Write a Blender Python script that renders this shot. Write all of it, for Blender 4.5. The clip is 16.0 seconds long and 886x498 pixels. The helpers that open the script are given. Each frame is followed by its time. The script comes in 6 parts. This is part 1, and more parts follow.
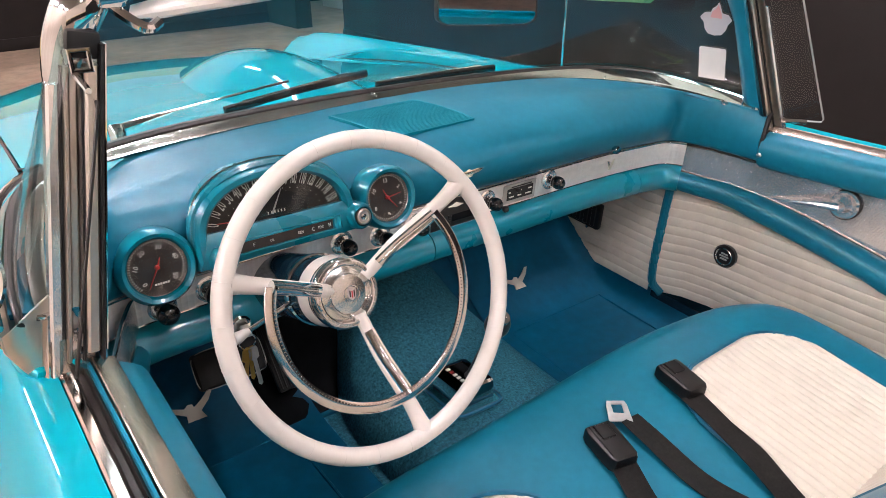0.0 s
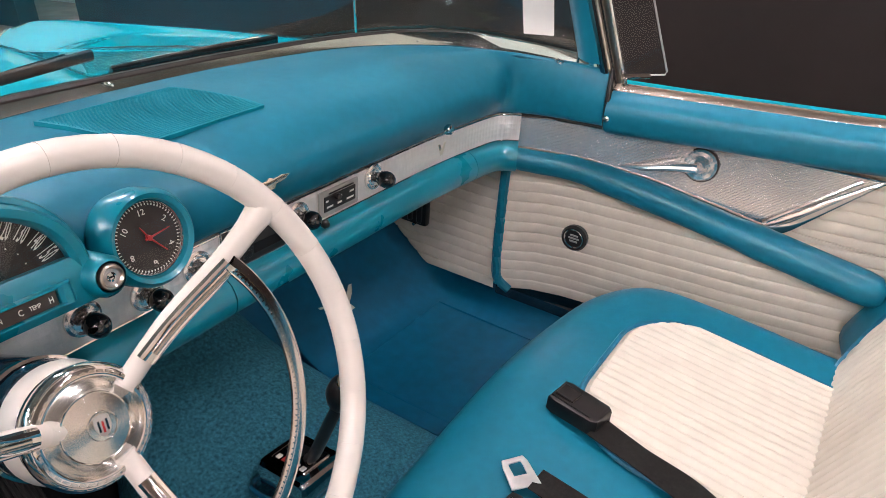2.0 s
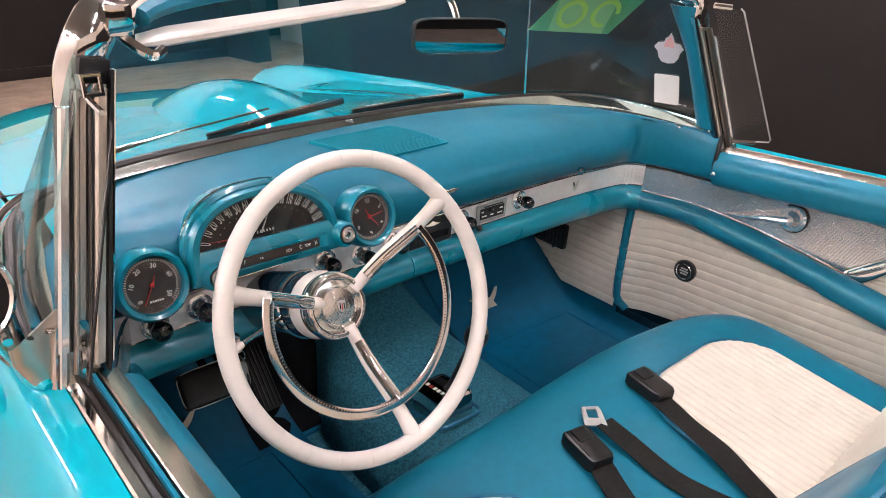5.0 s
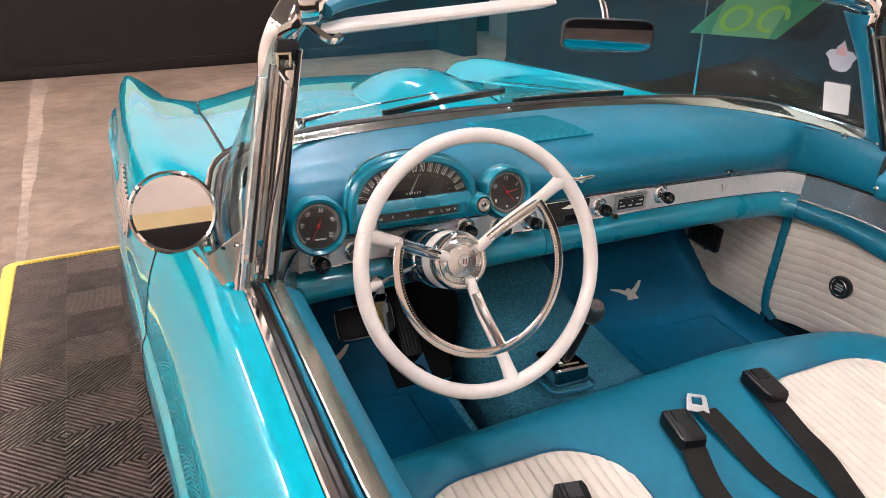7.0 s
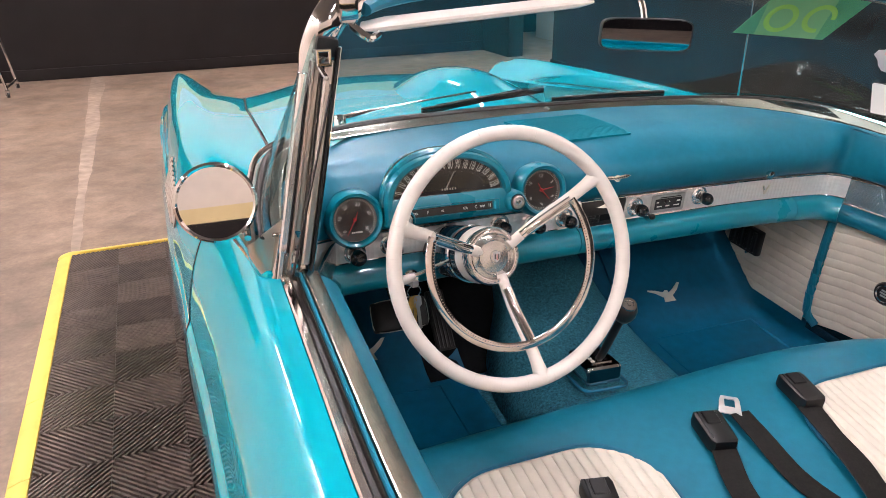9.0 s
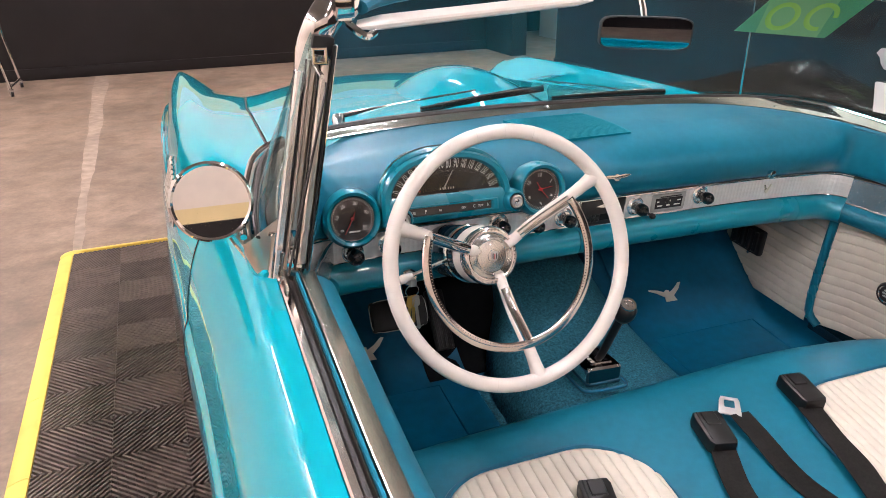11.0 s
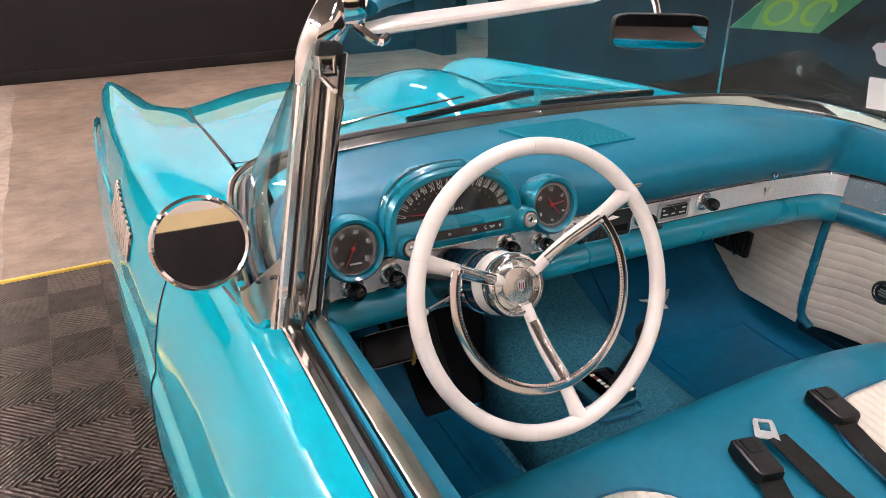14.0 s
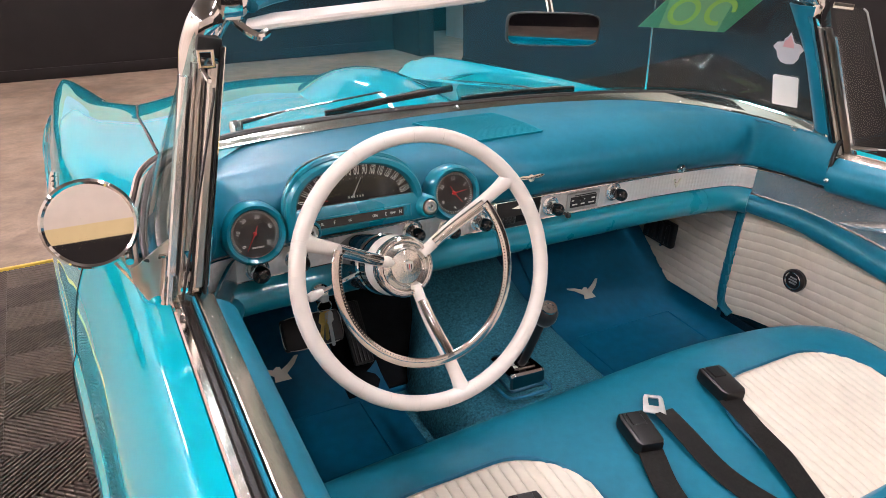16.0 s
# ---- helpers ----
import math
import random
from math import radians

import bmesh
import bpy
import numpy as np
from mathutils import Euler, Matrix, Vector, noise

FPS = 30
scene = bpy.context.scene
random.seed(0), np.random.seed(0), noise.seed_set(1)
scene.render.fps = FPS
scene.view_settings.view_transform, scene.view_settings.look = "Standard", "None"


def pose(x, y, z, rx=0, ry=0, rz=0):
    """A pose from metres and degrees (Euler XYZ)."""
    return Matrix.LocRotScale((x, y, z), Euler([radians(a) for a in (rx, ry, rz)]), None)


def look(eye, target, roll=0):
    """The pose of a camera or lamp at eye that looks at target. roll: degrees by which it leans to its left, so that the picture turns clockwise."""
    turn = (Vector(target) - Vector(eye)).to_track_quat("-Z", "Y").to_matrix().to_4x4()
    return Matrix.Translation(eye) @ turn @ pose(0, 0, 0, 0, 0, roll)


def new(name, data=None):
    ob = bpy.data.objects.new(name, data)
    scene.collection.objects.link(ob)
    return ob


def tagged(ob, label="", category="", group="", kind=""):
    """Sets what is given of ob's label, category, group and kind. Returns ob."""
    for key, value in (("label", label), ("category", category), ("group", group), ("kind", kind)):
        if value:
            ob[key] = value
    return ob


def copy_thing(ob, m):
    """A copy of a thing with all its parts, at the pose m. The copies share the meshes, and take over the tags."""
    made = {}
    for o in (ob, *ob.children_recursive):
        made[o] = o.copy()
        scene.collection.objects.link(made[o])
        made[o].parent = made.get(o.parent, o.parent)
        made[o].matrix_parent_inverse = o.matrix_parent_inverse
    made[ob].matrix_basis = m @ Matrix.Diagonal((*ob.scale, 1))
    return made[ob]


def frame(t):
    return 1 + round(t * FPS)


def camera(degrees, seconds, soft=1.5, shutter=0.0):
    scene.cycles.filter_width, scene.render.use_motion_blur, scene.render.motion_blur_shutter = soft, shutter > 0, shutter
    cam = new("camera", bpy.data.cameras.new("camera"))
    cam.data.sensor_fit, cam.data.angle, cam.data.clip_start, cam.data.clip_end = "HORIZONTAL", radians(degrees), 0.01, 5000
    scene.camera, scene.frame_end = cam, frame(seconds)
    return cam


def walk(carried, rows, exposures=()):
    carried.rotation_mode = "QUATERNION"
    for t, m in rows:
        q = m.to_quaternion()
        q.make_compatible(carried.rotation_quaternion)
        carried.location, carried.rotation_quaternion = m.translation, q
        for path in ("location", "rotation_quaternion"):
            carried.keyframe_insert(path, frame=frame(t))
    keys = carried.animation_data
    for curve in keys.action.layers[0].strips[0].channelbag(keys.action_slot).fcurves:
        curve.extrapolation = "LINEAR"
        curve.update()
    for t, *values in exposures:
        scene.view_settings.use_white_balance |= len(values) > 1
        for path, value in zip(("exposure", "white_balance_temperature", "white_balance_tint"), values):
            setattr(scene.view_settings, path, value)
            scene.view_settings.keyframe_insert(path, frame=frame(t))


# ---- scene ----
cam = camera(64.0, 16.0, 0.8)
# the car stands level in the room; the path and the body share its own axes
CAR_FRAME = pose(0, 0, -0.1435, 4.2, 1.5, 0)
PATH = [
    (0, (-0.795, -0.902, 1.498), (0.339, 0.446, 0.55), 3.6),
    (0.5, (-0.728, -0.883, 1.47), (0.406, 0.462, 0.518), 3.6),
    (1, (-0.64, -0.771, 1.419), (0.587, 0.485, 0.462), 3.7),
    (1.5, (-0.585, -0.67, 1.383), (0.829, 0.385, 0.441), 3.7),
    (2, (-0.583, -0.634, 1.377), (0.923, 0.285, 0.434), 3.9),
    (2.5, (-0.563, -0.63, 1.379), (0.982, 0.217, 0.432), 4.2),
    (3, (-0.561, -0.699, 1.447), (1.062, 0.008, 0.517), 3.9),
    (3.5, (-0.598, -0.754, 1.511), (1.066, -0.135, 0.59), 4.4),
    (4, (-0.69, -0.836, 1.534), (1.005, -0.21, 0.677), 4.9),
    (4.5, (-0.789, -0.875, 1.478), (0.69, 0.177, 0.64), 4.1),
    (5, (-0.861, -0.928, 1.499), (0.382, 0.381, 0.636), 3.9),
    (7.5, (-0.866, -1.133, 1.529), (-0.112, 0.488, 0.632), 2.9),
    (8, (-0.861, -1.135, 1.529), (-0.148, 0.504, 0.63), 2.7),
    (8.5, (-0.862, -1.142, 1.531), (-0.163, 0.502, 0.631), 2.6),
    (9, (-0.86, -1.146, 1.529), (-0.166, 0.5, 0.629), 2.6),
    (11.5, (-0.847, -1.143, 1.527), (-0.164, 0.506, 0.624), 2.5),
    (12, (-0.872, -1.074, 1.526), (-0.181, 0.572, 0.623), 2.5),
    (12.5, (-0.906, -1.002, 1.518), (-0.188, 0.632, 0.615), 2.4),
    (13, (-0.934, -0.966, 1.514), (-0.165, 0.648, 0.616), 2.4),
    (13.5, (-0.948, -0.945, 1.504), (-0.122, 0.641, 0.608), 2.4),
    (14, (-0.914, -0.953, 1.501), (-0.047, 0.611, 0.605), 2.7),
    (14.5, (-0.886, -1.002, 1.505), (-0.012, 0.558, 0.61), 2.8),
    (15, (-0.864, -1.052, 1.511), (0.014, 0.508, 0.618), 2.9),
    (15.5, (-0.822, -1.082, 1.513), (0.061, 0.474, 0.62), 3.0),
    (16, (-0.814, -1.09, 1.513), (0.078, 0.462, 0.622), 3.0),
]
walk(cam, [(t, CAR_FRAME @ look(eye, target, roll)) for t, eye, target, roll in PATH])


# ---- world and light ----
world = bpy.data.worlds.new("showroom_air")
scene.world = world
world.use_nodes = True
world.node_tree.nodes["Background"].inputs[0].default_value = (0.9, 0.95, 1.0, 1)
world.node_tree.nodes["Background"].inputs[1].default_value = 0.002
EXPOSURE = 0.0
scene.view_settings.exposure = EXPOSURE


# ---- materials ----
def mat(name, color, rough=0.5, metal=0.0, spec=0.5, coat=0.0, grain=None, bump=None, wear=None, emit=0.0, trans=0.0, ior=1.45, sheen=0.0, coat_rough=0.05):
    """A principled material. grain: (scale, amount) value variation; bump: (scale, strength, metres); wear: (scale, roughness variation)."""
    m = bpy.data.materials.new(name)
    m.use_nodes = True
    nt = m.node_tree
    b = nt.nodes["Principled BSDF"]
    b.inputs["Base Color"].default_value = (*color, 1)
    b.inputs["Roughness"].default_value = rough
    b.inputs["Metallic"].default_value = metal
    b.inputs["Specular IOR Level"].default_value = spec
    b.inputs["Coat Weight"].default_value = coat
    b.inputs["Coat Roughness"].default_value = coat_rough
    b.inputs["Coat IOR"].default_value = 1.62
    b.inputs["Transmission Weight"].default_value = trans
    b.inputs["IOR"].default_value = ior
    b.inputs["Sheen Weight"].default_value = sheen
    if emit:
        b.inputs["Emission Color"].default_value = (*color, 1)
        b.inputs["Emission Strength"].default_value = emit
    co = nt.nodes.new("ShaderNodeTexCoord")

    def tex(scale, detail=4.0):
        n = nt.nodes.new("ShaderNodeTexNoise")
        n.inputs["Scale"].default_value = scale
        n.inputs["Detail"].default_value = detail
        nt.links.new(co.outputs["Object"], n.inputs["Vector"])
        return n

    def remap(sock, lo, hi):
        r = nt.nodes.new("ShaderNodeMapRange")
        r.inputs["From Min"].default_value, r.inputs["From Max"].default_value = 0.3, 0.7
        r.inputs["To Min"].default_value, r.inputs["To Max"].default_value = lo, hi
        nt.links.new(sock, r.inputs["Value"])
        return r.outputs[0]

    if grain:
        mix = nt.nodes.new("ShaderNodeMix")
        mix.data_type, mix.blend_type = "RGBA", "MULTIPLY"
        mix.inputs[0].default_value = 1.0
        mix.inputs[6].default_value = (*color, 1)
        a = remap(tex(grain[0]).outputs[0], 1 - grain[1], 1 + grain[1])
        c = remap(tex(grain[0] * 0.13, 3).outputs[0], 1 - grain[1] * 0.8, 1 + grain[1] * 0.8)
        mul = nt.nodes.new("ShaderNodeMath")
        mul.operation = "MULTIPLY"
        nt.links.new(a, mul.inputs[0])
        nt.links.new(c, mul.inputs[1])
        nt.links.new(mul.outputs[0], mix.inputs[7])
        nt.links.new(mix.outputs[2], b.inputs["Base Color"])
    if wear:
        nt.links.new(remap(tex(wear[0]).outputs[0], max(rough - wear[1], 0.01), rough + wear[1]), b.inputs["Roughness"])
    if bump:
        bp = nt.nodes.new("ShaderNodeBump")
        bp.inputs["Strength"].default_value = bump[1]
        bp.inputs["Distance"].default_value = bump[2]
        nt.links.new(tex(bump[0], 6).outputs[0], bp.inputs["Height"])
        nt.links.new(bp.outputs[0], b.inputs["Normal"])
    return m


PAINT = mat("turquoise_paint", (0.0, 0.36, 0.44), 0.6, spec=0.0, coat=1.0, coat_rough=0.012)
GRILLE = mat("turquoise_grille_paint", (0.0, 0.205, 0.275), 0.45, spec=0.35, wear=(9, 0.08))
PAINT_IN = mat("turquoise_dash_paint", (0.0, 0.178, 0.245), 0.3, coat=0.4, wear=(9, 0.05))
VINYL = mat("teal_vinyl", (0.005, 0.138, 0.211), 0.37, spec=0.36, grain=(60, 0.06), bump=(900, 0.12, 0.001), wear=(7, 0.08))
WHITE = mat("white_vinyl", (0.64, 0.585, 0.49), 0.45, grain=(30, 0.05), bump=(700, 0.12, 0.001), wear=(9, 0.08))
PIPING = mat("teal_piping", (0.005, 0.11, 0.19), 0.4, grain=(80, 0.1))
POLISHED = mat("polished_stainless", (0.68, 0.64, 0.60), 0.12, 1.0, wear=(10, 0.05))
STAINLESS = mat("stainless_moulding", (0.50, 0.455, 0.41), 0.16, 1.0, wear=(10, 0.05))
RAIL = mat("satin_stainless", (0.60, 0.545, 0.485), 0.28, 1.0, grain=(8, 0.06))
GARNISH = mat("dull_stainless", (0.46, 0.42, 0.36), 0.26, 1.0, grain=(6, 0.05))
HANDLE = mat("handle_chrome", (0.88, 0.87, 0.85), 0.16, 0.88, wear=(30, 0.06))
SATIN = mat("worn_chrome", (0.78, 0.74, 0.64), 0.22, 0.95, wear=(30, 0.08))
SILVER = mat("silvered_horn_button", (0.78, 0.76, 0.73), 0.2, 1.0, coat=1.0, grain=(40, 0.12))
CHROME = mat("chrome", (0.74, 0.725, 0.71), 0.06, 1.0, wear=(14, 0.04))
TRIM = mat("engine_turned_trim", (0.84, 0.81, 0.775), 0.40, 0.4, grain=(700, 0.05), wear=(300, 0.03))
tn = TRIM.node_tree
dots, tco, tbp = tn.nodes.new("ShaderNodeTexVoronoi"), tn.nodes.new("ShaderNodeTexCoord"), tn.nodes.new("ShaderNodeBump")
dots.inputs["Scale"].default_value, dots.inputs["Randomness"].default_value = 105.0, 0.0
tbp.inputs["Strength"].default_value, tbp.inputs["Distance"].default_value = 0.8, 0.002
tn.links.new(tco.outputs["Object"], dots.inputs["Vector"])
tn.links.new(dots.outputs["Distance"], tbp.inputs["Height"])
tn.links.new(tbp.outputs[0], tn.nodes["Principled BSDF"].inputs["Normal"])
ALU = mat("brushed_aluminium", (0.70, 0.695, 0.69), 0.24, 1.0, grain=(9, 0.06))
SEAM = mat("ivory_seam", (0.635, 0.588, 0.528), 0.4)
NAVY = mat("dark_gloss", (0.006, 0.020, 0.034), 0.12, coat=0.6, grain=(40, 0.2))
IVORY = mat("ivory_plastic", (0.69, 0.64, 0.58), 0.3, coat=0.3, grain=(25, 0.04))
BUCKLE = mat("matt_black_buckle", (0.007, 0.006, 0.006), 0.36, spec=0.35, grain=(60, 0.2))
GLOSSBLACK = mat("glossy_black_knob", (0.006, 0.006, 0.006), 0.08, coat=0.5)
BLACK = mat("black_plastic", (0.012, 0.011, 0.011), 0.3, grain=(60, 0.2))
RUBBER = mat("black_rubber", (0.010, 0.010, 0.010), 0.5, spec=0.35, grain=(60, 0.2))
SEAL = mat("aged_window_rubber", (0.016, 0.012, 0.010), 0.45, grain=(60, 0.2))
WEB = mat("belt_webbing", (0.010, 0.009, 0.008), 0.8, spec=0.2, grain=(200, 0.3), bump=(1200, 0.3, 0.001))
CARPET = mat("teal_carpet", (0.07, 0.32, 0.44), 0.95, spec=0.1, grain=(1500, 0.5), bump=(1500, 1.0, 0.006))
MATBLUE = mat("blue_rubber_mat", (0.0, 0.092, 0.182), 0.42, grain=(40, 0.12), bump=(300, 0.1, 0.001), wear=(8, 0.1))
# near-black tone; on the box below the dash it stands in for shade
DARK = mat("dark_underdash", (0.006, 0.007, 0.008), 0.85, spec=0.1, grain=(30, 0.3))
DIAL = mat("dial_face", (0.032, 0.024, 0.020), 0.4, grain=(60, 0.2))
INK = mat("dial_lettering", (0.78, 0.75, 0.69), 0.5)
RED = mat("red_enamel", (0.42, 0.025, 0.025), 0.35)
GOLD = mat("brass_key", (0.6, 0.36, 0.09), 0.3, 0.8, grain=(60, 0.2))
DIMMED = mat("dimmed_mirror_glass", (0.34, 0.37, 0.42), 0.015, 1.0)
MIRROR = mat("mirror_glass", (0.9, 0.9, 0.9), 0.015, 1.0)
CONCRETE = mat("concrete", (0.50, 0.40, 0.32), 0.46, bump=(40, 0.12, 0.004), wear=(3, 0.05))
cn = CONCRETE.node_tree
cco = cn.nodes.new("ShaderNodeTexCoord")
tones = []
for scale, detail, lo, hi in ((1.3, 12.0, 0.62, 1.36), (7.0, 9.0, 0.72, 1.30), (45.0, 4.0, 0.86, 1.12)):
    cz = cn.nodes.new("ShaderNodeTexNoise")
    cz.inputs["Scale"].default_value, cz.inputs["Detail"].default_value, cz.inputs["Roughness"].default_value = scale, detail, 0.62
    cz.inputs["Distortion"].default_value = 0.25
    cn.links.new(cco.outputs["Object"], cz.inputs["Vector"])
    cr = cn.nodes.new("ShaderNodeMapRange")
    cr.inputs["From Min"].default_value, cr.inputs["From Max"].default_value = 0.30, 0.70
    cr.inputs["To Min"].default_value, cr.inputs["To Max"].default_value = lo, hi
    cn.links.new(cz.outputs[0], cr.inputs["Value"])
    tones.append(cr.outputs[0])
for tone in tones[1:]:
    cm_ = cn.nodes.new("ShaderNodeMath")
    cm_.operation = "MULTIPLY"
    cn.links.new(tones[0], cm_.inputs[0])
    cn.links.new(tone, cm_.inputs[1])
    tones[0] = cm_.outputs[0]
cx_ = cn.nodes.new("ShaderNodeMix")
cx_.data_type, cx_.blend_type = "RGBA", "MULTIPLY"
cx_.inputs[0].default_value = 1.0
cx_.inputs[6].default_value = (0.22, 0.158, 0.116, 1)
cn.links.new(tones[0], cx_.inputs[7])
cn.links.new(cx_.outputs[2], cn.nodes["Principled BSDF"].inputs["Base Color"])
WALLBLACK = mat("black_wall_paint", (0.0088, 0.0064, 0.0060), 0.55, spec=0.25, grain=(4, 0.12), bump=(9, 0.04, 0.004))
WALLBEIGE = mat("beige_wall_paint", (0.62, 0.54, 0.46), 0.6, grain=(4, 0.06), bump=(120, 0.1, 0.002))
WALLKHAKI = mat("khaki_wall_paint", (0.62, 0.49, 0.25), 0.6, grain=(4, 0.06))
CEIL = mat("grey_ceiling", (0.20, 0.185, 0.17), 0.8, grain=(2, 0.05))
WHITEWALL = mat("white_wall", (0.62, 0.61, 0.58), 0.6, grain=(4, 0.05))
TILE = mat("dark_plastic_tile", (0.104, 0.078, 0.066), 0.36, grain=(25, 0.25))
YELLOW = mat("yellow_plastic_edge", (0.74, 0.53, 0.095), 0.45, grain=(12, 0.08))
GREYMETAL = mat("galvanised_steel", (0.5, 0.49, 0.47), 0.4, 0.7, grain=(40, 0.15))
LAMP = mat("lit_tube", (1.05, 0.95, 1.005), 0.5, emit=188.0)
PAPER = mat("white_card", (0.78, 0.76, 0.72), 0.6, grain=(20, 0.03))
GREENFILM = mat("green_tinted_film", (0.30, 0.62, 0.28), 0.3)
PINK = mat("pink_sticker", (0.75, 0.42, 0.42), 0.5)
PALE = mat("pale_sticker", (0.62, 0.60, 0.62), 0.5)


def glass(name, tint, alpha):
    m = bpy.data.materials.new(name)
    m.use_nodes = True
    nt = m.node_tree
    out = nt.nodes["Material Output"]
    nt.nodes.remove(nt.nodes["Principled BSDF"])
    tr, gl, mx = nt.nodes.new("ShaderNodeBsdfTransparent"), nt.nodes.new("ShaderNodeBsdfGlossy"), nt.nodes.new("ShaderNodeMixShader")
    fr = nt.nodes.new("ShaderNodeLayerWeight")
    pw, ma = nt.nodes.new("ShaderNodeMath"), nt.nodes.new("ShaderNodeMath")
    pw.operation, ma.operation = "POWER", "MULTIPLY_ADD"
    fr.inputs[0].default_value = 0.5
    pw.inputs[1].default_value = 4.0
    ma.inputs[1].default_value, ma.inputs[2].default_value = 0.6, alpha
    nt.links.new(fr.outputs[1], pw.inputs[0])
    nt.links.new(pw.outputs[0], ma.inputs[0])
    tr.inputs[0].default_value = (*tint, 1)
    gl.inputs[1].default_value = 0.01 if alpha < 0.05 else 0.10
    nt.links.new(ma.outputs[0], mx.inputs[0])
    nt.links.new(tr.outputs[0], mx.inputs[1])
    nt.links.new(gl.outputs[0], mx.inputs[2])
    nt.links.new(mx.outputs[0], out.inputs[0])
    return m


GLASS = glass("windshield_glass", (0.66, 0.87, 0.89), 0.13)
CLEAR = glass("clear_glass", (0.95, 0.96, 0.95), 0.03)


# ---- geometry helpers ----
V = Vector


def thing(name, at, label, category, kind="", group=""):
    e = new(name)
    e.location = at
    return tagged(e, label, category, group, kind)


def part(name, bm, material, parent=None, label="", sharp=35):
    """Links a bmesh, built in world metres, as one mesh object under a thing or a part."""
    bmesh.ops.recalc_face_normals(bm, faces=bm.faces)
    me = bpy.data.meshes.new(name)
    bm.to_mesh(me)
    bm.free()
    me.materials.append(material)
    for p in me.polygons:
        p.use_smooth = True
    me.set_sharp_from_angle(angle=radians(sharp))
    ob = new(name, me)
    if parent is not None:
        ob.parent = parent
        off = V((0, 0, 0))
        up = parent
        while up is not None:
            off += up.location
            up = up.parent
        ob.matrix_parent_inverse = Matrix.Translation(-off)
    return tagged(ob, label)


def setting(name, bm, material, label, category):
    return tagged(part(name, bm, material), label, category, "", "structure")


def spl(pts, n):
    """n points evenly along a Catmull-Rom curve through pts."""
    p = [V(q) for q in pts]
    p = [2 * p[0] - p[1]] + p + [2 * p[-1] - p[-2]]
    out = []
    for i in range(n):
        u = i / (n - 1) * (len(p) - 3)
        k = min(int(u), len(p) - 4)
        t = u - k
        a, b, c, d = p[k : k + 4]
        out.append(0.5 * (2 * b + (c - a) * t + (2 * a - 5 * b + 4 * c - d) * t * t + (3 * b - a - 3 * c + d) * t**3))
    return out


def grid(rows, thick=0.0, wrap=False):
    """A sheet of quads through rows of points; thick gives it a second face behind, and closed edges."""
    bm = bmesh.new()
    vs = [[bm.verts.new(p) for p in r] for r in rows]
    for a, b in zip(vs, vs[1:]):
        n = len(a)
        for i in range(n if wrap else n - 1):
            bm.faces.new((a[i], a[(i + 1) % n], b[(i + 1) % n], b[i]))
    bmesh.ops.recalc_face_normals(bm, faces=bm.faces)
    if thick:
        bm.normal_update()
        back = [[bm.verts.new(v.co - v.normal * thick) for v in r] for r in vs]
        for a, b in zip(back, back[1:]):
            for i in range(len(a) - 1):
                bm.faces.new((a[i], b[i], b[i + 1], a[i + 1]))
        for f, g in ((vs[0], back[0]), (vs[-1], back[-1]), ([r[0] for r in vs], [r[0] for r in back]), ([r[-1] for r in vs], [r[-1] for r in back])):
            for i in range(len(f) - 1):
                bm.faces.new((f[i], f[i + 1], g[i + 1], g[i]))
    return bm


def tube(path, radius, segs=10, closed=False, flat=1.0, up=(0, 0, 1), caps=True, bm=None):
    """A round or flattened bar along a path; radius: a number or one a point; flat: its height over its width, height along up."""
    bm = bm or bmesh.new()
    pts = [V(p) for p in path]
    n = len(pts)
    rings = []
    for i, p in enumerate(pts):
        a = pts[(i - 1) % n] if closed else pts[max(i - 1, 0)]
        b = pts[(i + 1) % n] if closed else pts[min(i + 1, n - 1)]
        d = (b - a).normalized()
        s = d.cross(V(up))
        s = s.normalized() if s.length > 1e-4 else d.orthogonal().normalized()
        w = s.cross(d).normalized()
        r = radius[i] if isinstance(radius, (list, tuple)) else radius
        rings.append([bm.verts.new(p + s * (r * math.cos(2 * math.pi * k / segs)) + w * (r * flat * math.sin(2 * math.pi * k / segs))) for k in range(segs)])
    for i in range(n if closed else n - 1):
        a, b = rings[i], rings[(i + 1) % n]
        for k in range(segs):
            bm.faces.new((a[k], a[(k + 1) % segs], b[(k + 1) % segs], b[k]))
    if caps and not closed:
        bm.faces.new(rings[0])
        bm.faces.new(rings[-1])
    return bm


def box(lo, hi, bevel=0.0, segs=2, m=None):
    bm = bmesh.new()
    c, s = (V(lo) + V(hi)) / 2, V(hi) - V(lo)
    bmesh.ops.create_cube(bm, size=1.0, matrix=Matrix.Translation(c) @ Matrix.Diagonal((*s, 1)))
    if bevel:
        bmesh.ops.bevel(bm, geom=bm.edges[:], offset=bevel, segments=segs, profile=0.6, affect="EDGES")
    if m is not None:
        bmesh.ops.transform(bm, matrix=m, verts=bm.verts)
    return bm


